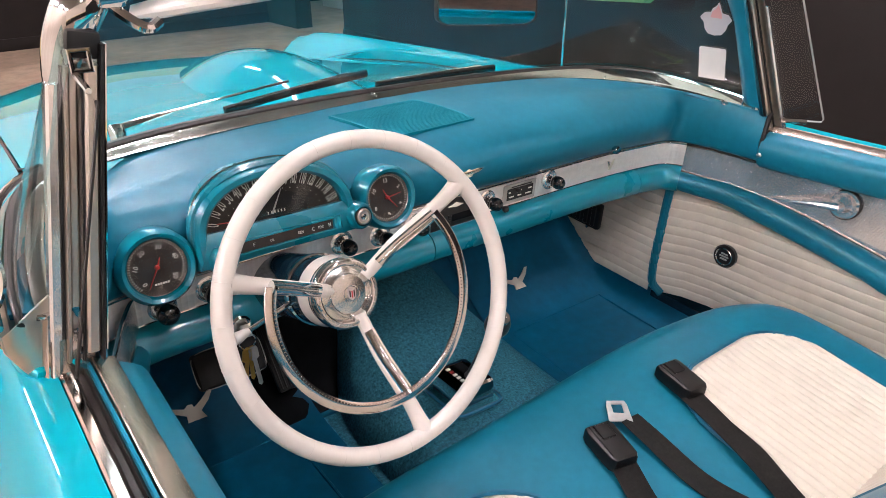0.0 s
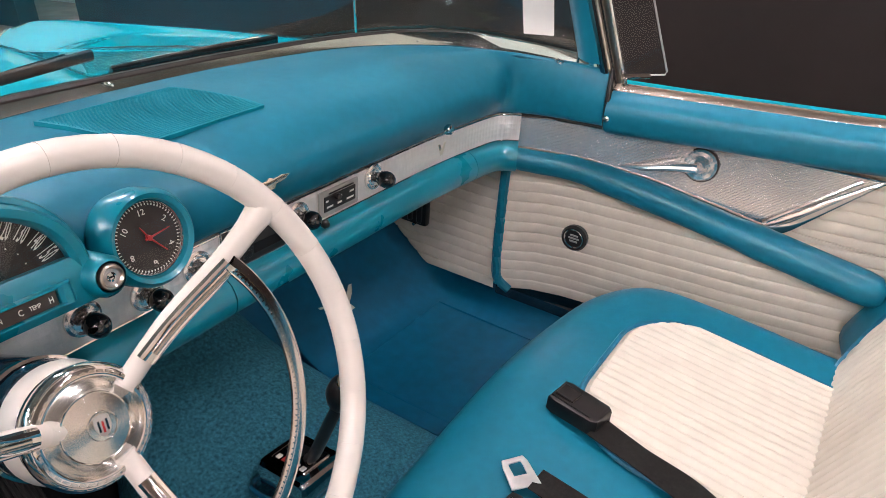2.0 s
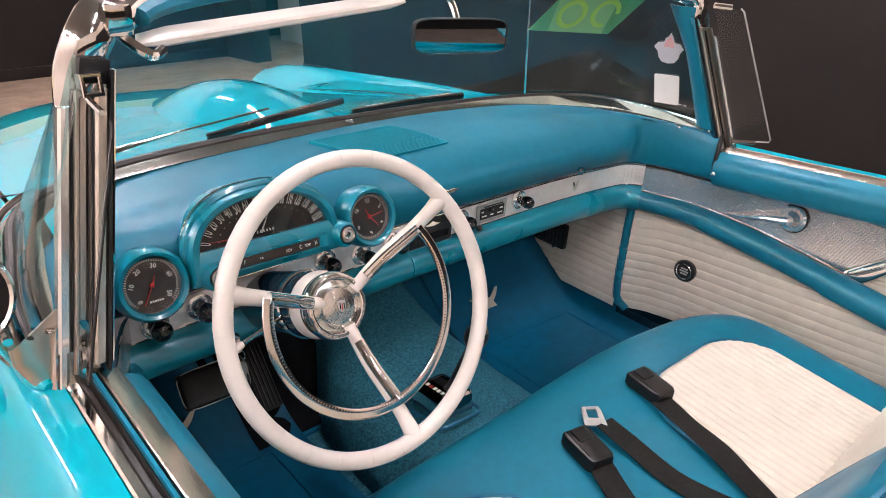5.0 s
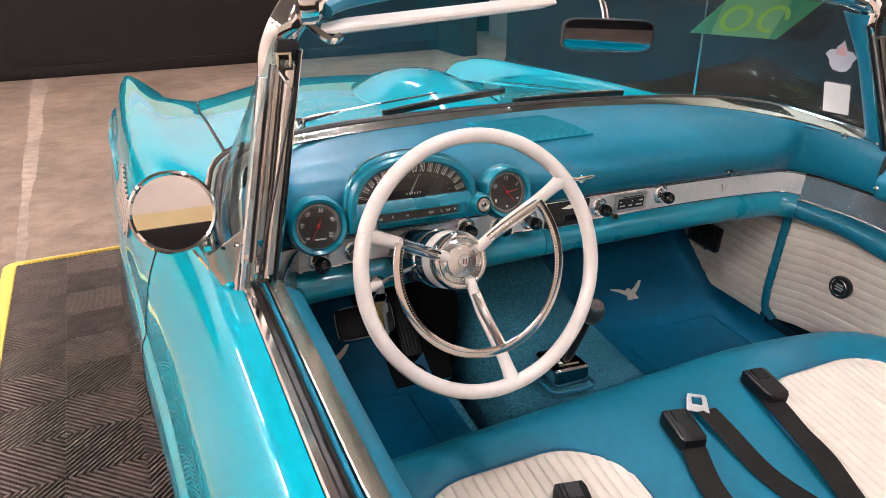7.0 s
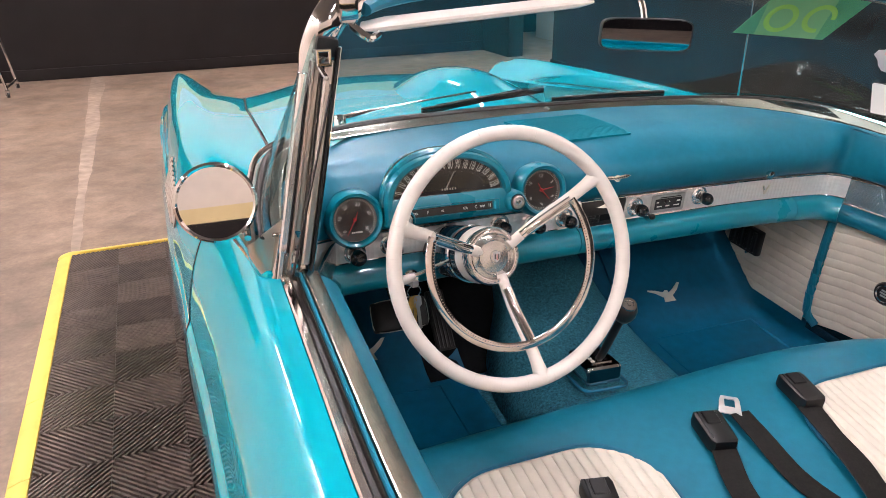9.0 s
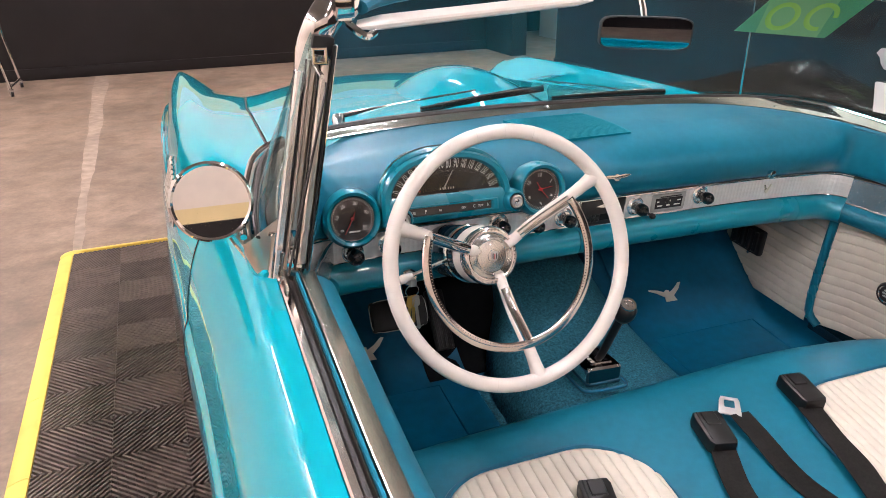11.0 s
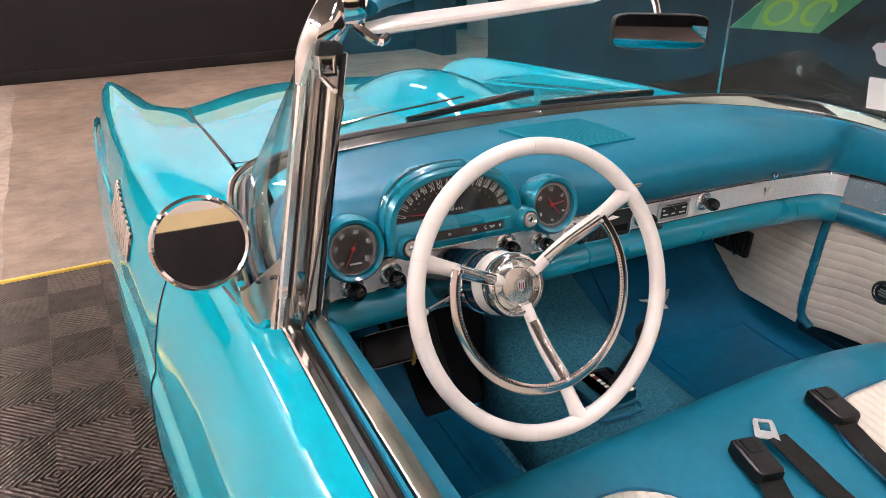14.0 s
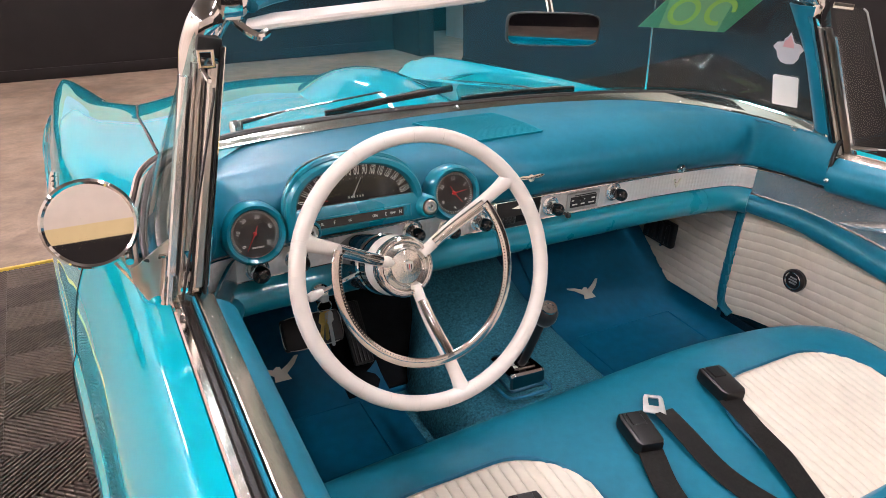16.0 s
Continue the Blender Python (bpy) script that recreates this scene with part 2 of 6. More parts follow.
def lathe(profile, m, segs=28, wobble=None):
    """A turned body: profile of (radius, height along the local z), placed by m."""
    bm = bmesh.new()
    rings = []
    for r, z in profile:
        if r < 1e-6:
            rings.append([bm.verts.new((0, 0, z))])
        else:
            rings.append([bm.verts.new((r * math.cos(2 * math.pi * k / segs), r * math.sin(2 * math.pi * k / segs), z)) for k in range(segs)])
    for a, b in zip(rings, rings[1:]):
        for k in range(segs):
            j = (k + 1) % segs
            if len(a) == 1 and len(b) == 1:
                continue
            if len(a) == 1:
                bm.faces.new((a[0], b[j], b[k]))
            elif len(b) == 1:
                bm.faces.new((a[k], a[j], b[0]))
            else:
                bm.faces.new((a[k], a[j], b[j], b[k]))
    bmesh.ops.transform(bm, matrix=m, verts=bm.verts)
    return bm


def slab(outline, m, depth, bevel=0.0):
    """A flat outline in the local xy plane, grown along local z by depth, placed by m."""
    bm = bmesh.new()
    f = bm.faces.new([bm.verts.new((x, y, 0)) for x, y in outline])
    r = bmesh.ops.extrude_face_region(bm, geom=[f])
    bmesh.ops.translate(bm, vec=(0, 0, depth), verts=[v for v in r["geom"] if isinstance(v, bmesh.types.BMVert)])
    if bevel:
        top = [e for e in bm.edges if all(abs(v.co.z - depth) < 1e-6 for v in e.verts)]
        bmesh.ops.bevel(bm, geom=top, offset=bevel, segments=2, profile=0.5, affect="EDGES")
    bmesh.ops.transform(bm, matrix=m, verts=bm.verts)
    return bm


def facing(at, normal, up=(0, 0, 1)):
    """A pose whose local z is the normal and whose local y leans to up."""
    z = V(normal).normalized()
    x = V(up).cross(z).normalized()
    y = z.cross(x)
    return Matrix.Translation(at) @ Matrix((x, y, z)).transposed().to_4x4()


def words(text, size, m, depth=0.0006):
    """Lettering in the built-in font, as a mesh, centred on m's origin and facing its local z."""
    cu = bpy.data.curves.new("lettering", "FONT")
    cu.body, cu.size, cu.extrude, cu.align_x, cu.align_y = text, size, depth, "CENTER", "CENTER"
    cu.resolution_u = 2
    ob = bpy.data.objects.new("lettering", cu)
    me = bpy.data.meshes.new_from_object(ob)
    bm = bmesh.new()
    bm.from_mesh(me)
    bmesh.ops.transform(bm, matrix=m, verts=bm.verts)
    bpy.data.objects.remove(ob)
    bpy.data.meshes.remove(me)
    return bm


def lerp(table, y):
    """Linear interpolation in rows of (y, values...)."""
    t = sorted(table)
    ys = [r[0] for r in t]
    return [float(np.interp(y, ys, [r[k] for r in t])) for k in range(1, len(t[0]))]


# ---- the showroom ----
ROOM = pose(3.25, 7.55, 0, 0, 0, 0.5)
SIDE = ROOM
CEILING = 4.2
DADO = 2.4


def in_room(lo, hi, bevel=0.0, m=ROOM):
    return box(lo, hi, bevel, 2, m)


setting("floor", in_room((-12, -17, -0.2), (4, 1.5, 0)), CONCRETE, "worn brown-grey polished concrete showroom floor", "floor")
setting("wall_front", in_room((-9, 0, 0), (0.2, 0.2, 1.08)), WALLBLACK, "matt black painted lower showroom wall", "wall")
setting("wall_front_rail", in_room((-9, 0.004, 1.08), (0.2, 0.2, 1.42)), WALLKHAKI, "khaki band along the showroom wall", "wall")
setting("wall_front_upper", in_room((-9, 0.008, 1.42), (0.2, 0.2, CEILING)), WHITEWALL, "white painted upper showroom wall", "wall")
setting("wall_right_far", in_room((0, -0.74, 0), (0.2, 0, CEILING), 0, SIDE), WALLBLACK, "matt black painted wall beside the doorway", "wall")
setting("wall_right", in_room((0, -15, 0), (0.2, -1.79, DADO), 0, SIDE), WALLBLACK, "matt black painted lower wall with a power outlet", "wall")
setting("wall_right_upper", in_room((0.01, -15, DADO), (0.2, -1.79, CEILING), 0, SIDE), WALLBEIGE, "pale beige upper showroom wall", "wall")
setting("wall_left", in_room((-9.2, -15.2, 0), (-9, 0.2, CEILING)), WALLBEIGE, "beige painted showroom wall", "wall")
setting("wall_rear", in_room((-9.2, -15.2, 1.32), (6, -15, CEILING)), WALLBEIGE, "beige painted rear wall", "wall")
setting("wall_rear_rail", in_room((-9.2, -15.2, 1.15), (6, -14.992, 1.32)), WALLKHAKI, "khaki band along the rear wall", "wall")
setting("wall_rear_lower", in_room((-9.2, -15.2, 0), (6, -14.99, 1.15)), WALLBLACK, "black painted lower rear wall", "wall")
setting("ceiling", in_room((-10.2, -16.2, CEILING), (6, 0.3, CEILING + 0.2)), CEIL, "grey painted ceiling", "ceiling")
setting("wall_beyond_doorway", in_room((1.3, -3.8, 0), (1.5, 0.9, CEILING), 0, SIDE), WHITEWALL, "white wall of the room beyond the doorway", "wall")
setting("half_wall_beyond", in_room((0.9, -2.6, 0.0), (1.29, -1.28, 0.52), 0.01, SIDE), GREYMETAL, "low grey half wall beyond the doorway", "wall")
setting("baseboard_front", in_room((-9, -0.02, 0.004), (-0.001, -0.001, 0.12), 0.004), WALLBLACK, "black painted baseboard", "baseboard")
setting("baseboard_right_near", in_room((-0.02, -15, 0.004), (-0.001, -1.79, 0.12), 0.004, SIDE), WALLBLACK, "black painted baseboard", "baseboard")
# repaired joint strip in the concrete
joint = setting("floor_joint", grid([[V((x + e * (noise.noise(V((x * 9, y * 1.3, 1.7))) * 0.024 + noise.noise(V((x * 9, y * 7.0, 4.1))) * 0.008), y, 0.0012)) for x, e in ((-1.325 - 0.031 * (y - 2.2), 1), (-1.305 - 0.022 * (y - 2.2), 0), (-1.284 - 0.0125 * (y - 2.2), 1))] for y in np.linspace(2.2, 7.5, 300)], 0.001), mat("patched_concrete", (0.335, 0.26, 0.205), 0.5, grain=(14, 0.26), bump=(60, 0.2, 0.003)), "paler patched joint in the concrete", "floor")

fixture = None
for i, (rx, ry) in enumerate([(-8.5, -9.5), (-8.5, -3.2)] + [(a, b) for a in (-7.9, -2.5) for b in (-13.0, -10.0, -7.0, -4.2, -1.6)]):
    if fixture is None:
        first = ROOM @ V((rx, ry, CEILING - 0.09))
        fixture = thing("ceiling_light", first, "long white fluorescent ceiling light, lit", "ceiling light", group="rows of ceiling lights")
        part("housing", box(first + V((-0.09, -0.75, 0.03)), first + V((0.09, 0.75, 0.09)), 0.01), WHITEWALL, fixture)
        for dx in (-0.045, 0.045):
            part("tube", tube([first + V((dx, -0.72, 0)), first + V((dx, 0.72, 0))], 0.02, 10), LAMP, fixture, "glowing white tube")
    else:
        copy_thing(fixture, Matrix.Translation(ROOM @ V((rx, ry, CEILING - 0.09))))
# unseen extra lamp, added to brighten the white wall beyond the doorway
copy_thing(fixture, Matrix.Translation(SIDE @ V((0.72, -1.4, CEILING - 0.09))))

# ---- the car ----
car = thing("convertible_car", (0, 0, 0), "turquoise 1950s convertible with teal and white interior on dark floor tiles", "car")

# half widths and heights of the front body by distance: hood centre, seam, valley, fender crest, side
FRONT = [
    (0.20, 1.050, 1.030, 1.010, 1.008, 1.005),
    (0.45, 1.018, 1.003, 0.988, 0.987, 0.996),
    (0.70, 0.990, 0.976, 0.962, 0.962, 0.977),
    (0.97, 0.960, 0.945, 0.927, 0.925, 0.953),
    (1.40, 0.897, 0.878, 0.848, 0.840, 0.905),
    (1.85, 0.795, 0.770, 0.718, 0.705, 0.840),
    (2.00, 0.725, 0.700, 0.650, 0.640, 0.795),
    (2.08, 0.650, 0.620, 0.570, 0.565, 0.740),
    (2.11, 0.490, 0.470, 0.440, 0.440, 0.550),
]


def seam_x(y):
    return lerp([(0.2, 0.65), (0.45, 0.637), (1.0, 0.615), (2.11, 0.50)], y)[0]


def body_front(y):
    """Smooth values of the front body table at a distance."""
    out = []
    for k in range(1, 6):
        ys, vs = [r[0] for r in FRONT], [r[k] for r in FRONT]
        sl = [(vs[min(i + 1, len(ys) - 1)] - vs[max(i - 1, 0)]) / (ys[min(i + 1, len(ys) - 1)] - ys[max(i - 1, 0)]) for i in range(len(ys))]
        i = max(0, min(len(ys) - 2, sum(1 for q in ys if q <= y) - 1))
        h = ys[i + 1] - ys[i]
        t = (y - ys[i]) / h
        out.append((2 * t**3 - 3 * t * t + 1) * vs[i] + (t**3 - 2 * t * t + t) * h * sl[i] + (3 * t * t - 2 * t**3) * vs[i + 1] + (t**3 - t * t) * h * sl[i + 1])
    return out


STATIONS = [0.42, 0.44] + [0.46 + 0.036 * i for i in range(42)] + [1.99, 2.02, 2.05, 2.075, 2.095, 2.11]


def hood_row(y, n=21):
    zc, zq, zs, _, _ = body_front(y)
    sx = seam_x(y) - 0.005
    pts = spl([(-sx, y, zs), (-sx * 0.6, y, zq + 0.004), (-sx * 0.25, y, zc), (sx * 0.25, y, zc), (sx * 0.6, y, zq + 0.004), (sx, y, zs)], n)
    return pts


for side in (-1, 1):
    gap = [hood_row(y)[0 if side < 0 else -1] + V((side * 0.005, 0, -0.001)) for y in STATIONS[2:]]
    gap = [V((side * 0.40, 0.432, hood_row(0.44)[3].z + 0.001)), V((side * 0.56, 0.434, hood_row(0.44)[1].z + 0.001)), V((side * 0.612, 0.455, hood_row(0.46)[0].z))] + gap
    part("hood_gap", tube(gap, 0.0034, 6), RUBBER, car, "dark gap round the hood")
part("hood", grid([hood_row(y) for y in [0.43] + STATIONS[1:]], 0.012), PAINT, car)


part("cowl", grid([[p + V((0, 0, dz)) for p in hood_row(y)] for y, dz in ((0.05, -0.05), (0.12, -0.02), (0.2, -0.002), (0.3, 0.006), (0.36, 0.006), (0.424, 0.0))], 0.01), PAINT, car)


def scoop_row(u):
    y = 0.43 + 0.84 * u
    hgt = 0.087 * math.sin(math.pi * u**0.86) ** 0.95 if 0 < u < 1 else 0.0
    w = 0.035 + 0.17 * math.sin(math.pi * (0.10 + 0.88 * u) ** 0.80) ** 0.6
    zc = body_front(y)[0]
    rows = []
    for k in range(25):
        a = -1 + 2 * k / 24
        rows.append(V((w * a, y, zc - 0.005 - 0.010 * a * a + hgt * max(0.0, 1 - abs(a) ** 2.2) ** 1.35)))
    return rows


part("hood_scoop", grid([scoop_row(i / 36) for i in range(37)]), PAINT, car, "rounded raised hood scoop")

# nose panel with a broad grille opening
nose_rows = [[V((x, 2.108 + 0.05 * (1 - (abs(x) / 0.78) ** 2) * math.sin(math.pi * u), (0.46 if abs(x) < 0.72 else 0.42) * (1 - u) + 0.28 * u)) for x in np.linspace(-0.76, 0.76, 25)] for u in np.linspace(0, 1, 7)]
part("nose_panel", grid(nose_rows, 0.012), PAINT, car, "turquoise nose panel")
part("front_bumper", tube(spl([(-0.82, 2.02, 0.40), (-0.70, 2.15, 0.40), (-0.3, 2.21, 0.40), (0.3, 2.21, 0.40), (0.70, 2.15, 0.40), (0.82, 2.02, 0.40)], 30), 0.05, 12, flat=0.5), CHROME, car, "chrome front bumper")
tail_rows = [[V((x, -2.195 - 0.06 * math.sin(math.pi * u), 1.08 * (1 - u) + 0.46 * u)) for x in np.linspace(-0.80, 0.86, 25)] for u in np.linspace(0, 1, 9)]
part("tail_panel", grid(tail_rows, 0.012), PAINT, car, "turquoise tail panel")
part("rear_bumper", tube(spl([(-0.80, -2.18, 0.64), (-0.6, -2.29, 0.64), (0.0, -2.32, 0.64), (0.66, -2.29, 0.64), (0.86, -2.18, 0.64)], 30), 0.05, 12, flat=0.5), CHROME, car, "chrome rear bumper")

# belt line: inner pad edge, chrome, slot, outer chrome, then the paint, by distance; left and right
LEFT = [(-0.90, -0.670, 1.015), (-0.6, -0.668, 1.005), (-0.16, -0.660, 1.0), (0.10, -0.650, 1.0)]
RIGHT = [(-0.86, 0.820, 1.055), (-0.6, 0.765, 1.045), (-0.2, 0.700, 1.035), (0.10, 0.655, 1.02)]


def belt(side, y):
    x, z = lerp(LEFT if side < 0 else RIGHT, y)
    return abs(x), z + 0.0734 * max(0.0, -0.95 - y)


SIDES = [(-2.2, 0.82), (-0.9, 0.846), (-0.4, 0.853), (-0.1, 0.859), (0.2, 0.873), (0.5, 0.884), (1.0, 0.884), (1.5, 0.866), (1.9, 0.836), (2.05, 0.82), (2.11, 0.80)]


def door_section(a, z, o, lift=0.05, fall=1.0):
    """The outer door from the belt moulding at a over the soft shoulder and the side crease to the sill."""
    sh = min(0.098, (o - a) * 0.62)
    top = spl([(a, 0, z - 0.004), (a + (o - sh - a) * 0.55, 0, z - 0.004 - 0.006 * fall), (o - sh, 0, z - 0.004 - 0.026 * fall), (o - sh * 0.67, 0, z - 0.020 - 0.060 * fall), (o - sh * 0.39, 0, z - 0.050 - 0.10 * fall), (o - 0.022, 0, z - 0.225), (o - 0.015, 0, 0.722)], 34)
    low = spl([(o - 0.015, 0, 0.722), (o - 0.003, 0, 0.685), (o, 0, 0.60), (o - 0.004, 0, 0.46 + lift), (o - 0.018, 0, 0.38 + lift), (o - 0.045, 0, 0.32 + lift)], 15)
    return top + low[1:]


def door_row(y, side):
    x, z = belt(side, y)
    a = x + 0.062
    o = max(lerp(SIDES, y)[0] + (0.0 if side < 0 else 0.04), a + 0.11)
    return [V((side * p.x, y, p.z)) for p in door_section(a, z, o, 0.05 + 0.045 * max(0.0, -y), 1.0 if side < 0 else 0.1)]


SHUT = 0.178


def fender_row(y, side):
    """From the hood seam over the shoulder down to the sill; runs smoothly into the door's section at its rear end."""
    _, _, zs, zv, zf = body_front(y)
    sx = seam_x(y) + 0.003
    cx = lerp([(0.2, 0.775), (0.6, 0.785), (1.0, 0.784), (1.4, 0.776), (2.0, 0.76), (2.11, 0.74)], y)[0]
    ox = lerp(SIDES, y)[0] + (0.0 if side < 0 else 0.02)
    ax = max(0.705, sx + 0.05) if y < 1.2 else sx + 0.05 + (0.705 - sx - 0.05) * max(0.0, 1 - (y - 1.2) / 0.5)
    t = (ax - sx - 0.03) / (cx - 0.025 - sx - 0.03)
    az = zv + (zf - 0.003 - zv) * t * t * (3 - 2 * t)
    flare = 0.006 * max(0.0, 1 - ((y - 1.5) / 0.5) ** 2)
    d = ox - cx
    mid = max(0.55, min(0.722, zf - 0.2))
    top = spl([(ax, 0, az), (cx - 0.02, 0, zf - 0.003), (cx + 0.30 * d, 0, zf - 0.018), (cx + 0.52 * d, 0, zf - 0.062), (cx + 0.70 * d, 0, zf - 0.125), (cx + 0.82 * d, 0, zf * 0.4 + mid * 0.6), (cx + 0.88 * d, 0, mid)], 34)
    low = spl([(cx + 0.88 * d, 0, mid), (ox - 0.003 + flare * 0.4, 0, mid - 0.04), (ox + flare * 0.8, 0, mid * 0.65 + 0.12), (ox - 0.004 + flare, 0, 0.46), (ox - 0.012 + flare, 0, 0.38), (ox - 0.03 + flare, 0, 0.30)], 15)
    outer = top + low[1:]
    bx, bz = belt(side, SHUT)
    da = bx + 0.062
    do = max(lerp(SIDES, SHUT)[0] + (0.0 if side < 0 else 0.04), da + 0.055)
    door_part = door_section(da, bz, do, 0.05, 1.0 if side < 0 else 0.1)
    w = min(1.0, max(0.0, (y - SHUT) / 0.50))
    w = w * w * (3 - 2 * w)
    outer = [a * w + b * (1 - w) for a, b in zip(outer, door_part)]
    first = outer[0]
    inner = spl([(sx, 0, zs), (sx + (first.x - sx) * 0.45, 0, zs * 0.45 + first.z * 0.55 - 0.002), (first.x, 0, first.z)], 8)
    return [V((side * p.x, y, p.z)) for p in inner[:-1] + outer]


for side in (-1, 1):
    part("door_gap", tube([p + V((0, -0.0015, 0)) for p in fender_row(SHUT + 0.003, side)[8:]], 0.0022, 6), RUBBER, car, "dark gap ahead of the door")
    part("front_fender", grid([fender_row(y, side) for y in [SHUT + 0.0035, 0.20, 0.215, 0.24, 0.265, 0.29, 0.315, 0.34, 0.365, 0.39] + STATIONS], 0.012), PAINT, car)

DOORS = {}
for side in (-1, 1):
    DOORS[side] = part("door", grid([door_row(y, side) for y in np.linspace(SHUT, -0.86, 32)], 0.012), PAINT, car, "turquoise painted door")
    edge = fender_row(SHUT + 0.0035, side)[:8]
    part("cowl_side", grid([[p.lerp(V((side * (belt(side, y)[0] + 0.060), y, belt(side, y)[1] - 0.005)), 0.25 * (SHUT - y) / 0.12) + V((0, y - SHUT - 0.0035, 0)) for p in edge] for y in (0.06, 0.10, 0.14, SHUT + 0.003)], 0.01), PAINT, car)
    part("rear_quarter", grid([door_row(y, side) for y in np.linspace(-0.866, -2.2, 12)], 0.012), PAINT, car)
    for name, prof, ma, label in (
            ("outer_belt_moulding", ((0.061, -0.012), (0.0605, -0.004), (0.058, -0.0015), (0.049, -0.003), (0.0475, -0.007)), POLISHED, "polished stainless belt moulding"),
            ("window_channel", ((0.050, -0.008), (0.046, -0.014), (0.036, -0.014), (0.033, -0.006)), SEAL, "dark brown window slot seal"),
            ("channel_lip", ((0.0335, -0.008), (0.0325, 0.000), (0.029, 0.001), (0.0275, -0.004)), VINYL, "thin teal lip of the window slot"),
            ("inner_belt_moulding", ((0.0275, -0.003), (0.0271, 0.0044), (0.0255, 0.0056), (0.0045, -0.0012), (0.0028, -0.003), (0.002, -0.006)), GARNISH, "satin stainless garnish rail")):
        rows = []
        for y in np.linspace(-0.19, -0.86, 12):
            bx, bz = belt(side, y)
            rows.append([V((side * (bx + dx), y, bz + dz)) for dx, dz in prof])
        part(name, grid(rows, 0.003), ma, DOORS[side], label)

# upper door pads
for side in (-1, 1):
    rows = []
    for y in np.linspace(-0.2, -0.85, 14):
        x, z = belt(side, y)
        k = [(x + 0.02, z - 0.002), (x + 0.002, z - 0.004), (x - 0.022, z - 0.022), (x - 0.028, z - 0.05), (x - 0.012, z - 0.08), (x + 0.03, z - 0.095)]
        rows.append([V((side * p.x, y, p.z)) for p in spl([(u, 0, w) for u, w in k], 14)])
    part("door_top_pad", grid(rows, 0.01), VINYL, DOORS[side], "padded teal vinyl door top")


# ---- dashboard ----
TP = [(-0.69, -0.19), (-0.675, -0.10), (-0.655, -0.035), (-0.60, -0.005), (-0.4, 0.005), (-0.2, 0.012), (0, 0.018), (0.2, 0.02), (0.4, 0.02), (0.56, 0.01), (0.632, -0.004), (0.665, -0.045), (0.685, -0.11), (0.70, -0.19)]
WP = [(-0.705, -0.17), (-0.68, -0.09), (-0.63, 0.03), (-0.565, 0.115), (-0.42, 0.195), (-0.2, 0.235), (0, 0.25), (0.2, 0.245), (0.42, 0.205), (0.56, 0.115), (0.625, 0.02), (0.665, -0.07), (0.69, -0.13), (0.718, -0.18)]
NS = 79
tp = spl([(x, y, 0) for x, y in TP], NS)
wp = spl([(x, y, 0) for x, y in WP], NS)


def inward(path, i):
    d = (path[min(i + 1, len(path) - 1)] - path[max(i - 1, 0)]).normalized()
    return V((d.y, -d.x, 0))


rows = []
for i in range(NS):
    t, w, n = tp[i], wp[i], inward(tp, i)
    crown = 1.083 - 0.022 * abs(2 * i / (NS - 1) - 1) ** 2
    full = min(0.045, 0.3 * (w - t).length + 0.012)
    drv = min(1.0, max(0.0, (t.x + 0.66) / 0.05)) * min(1.0, max(0.0, (-0.02 - t.x) / 0.14))
    nose = full * (1 - drv) + 0.006 * drv
    a = t + n * nose
    pts = [V((*(w + (w - a).normalized() * (0.02 + 0.040 * min(1.0, max(0.0, (-0.25 - w.x) / 0.25)))).xy, crown + 0.001 - 0.006 * min(1.0, max(0.0, (-0.45 - w.x) / 0.15)))), V((*w.xy, crown + 0.002)), V((*(w * 0.75 + a * 0.25).xy, crown + 0.004)), V((*(w * 0.45 + a * 0.55).xy, crown + 0.002)), V((*(w * 0.15 + a * 0.85).xy, crown - 0.018)),
           V((*a.xy, crown - 0.052)), V((*(t + n * nose * 0.75).xy, 0.985)), V((*(t + n * 0.004).xy, 0.962)), V((*(t - n * 0.02).xy, 0.958))]
    rows.append(spl(pts, 29))
part("dashboard_pad", grid(rows, 0.008), VINYL, car, "padded teal vinyl dashboard top")

part("pad_seam", tube([p + V((0, -0.006, 0.0)) for p in rows[-1][5:27]], 0.005, 6), RUBBER, car, "dark seam at the pad's end")
part("pad_gap", tube([rows[i][-2] + inward(tp, i) * 0.004 + V((0, 0, -0.003)) for i in range(58, NS)], 0.0045, 6), RUBBER, car, "dark gap under the pad")
# trim strip and the painted roll below
i0 = 5
strip = lambda a, b: [[tp[i] + inward(tp, i) * d + V((0, 0, z)) for d, z in ((-0.004, 0.958), (0.002, 0.957), (0.004, 0.955), (0.004, 0.906), (0.002, 0.903), (-0.006, 0.902))] for i in range(a, b + 1)]
part("dash_trim", grid(strip(i0, 53)), TRIM, car, "engine-turned aluminium dash trim")
part("glovebox_trim", grid(strip(53, 61)), TRIM, car, "engine-turned aluminium glovebox door")
part("end_trim", grid(strip(61, 65)), TRIM, car, "engine-turned aluminium end trim")
for z in (0.957, 0.904):
    part("trim_edge", tube([tp[i] + inward(tp, i) * 0.004 + V((0, 0, z)) for i in range(i0, 66)], 0.0016, 6), CHROME, car, "thin bright trim bead")
roll = lambda a, b: [spl([tp[i] + inward(tp, i) * d + V((0, 0, z)) for d, z in ((0.0, 0.902), (0.02, 0.893), (0.03, 0.872), (0.024, 0.85), (0.0, 0.836), (-0.03, 0.832))], 14) for i in range(a, b + 1)]
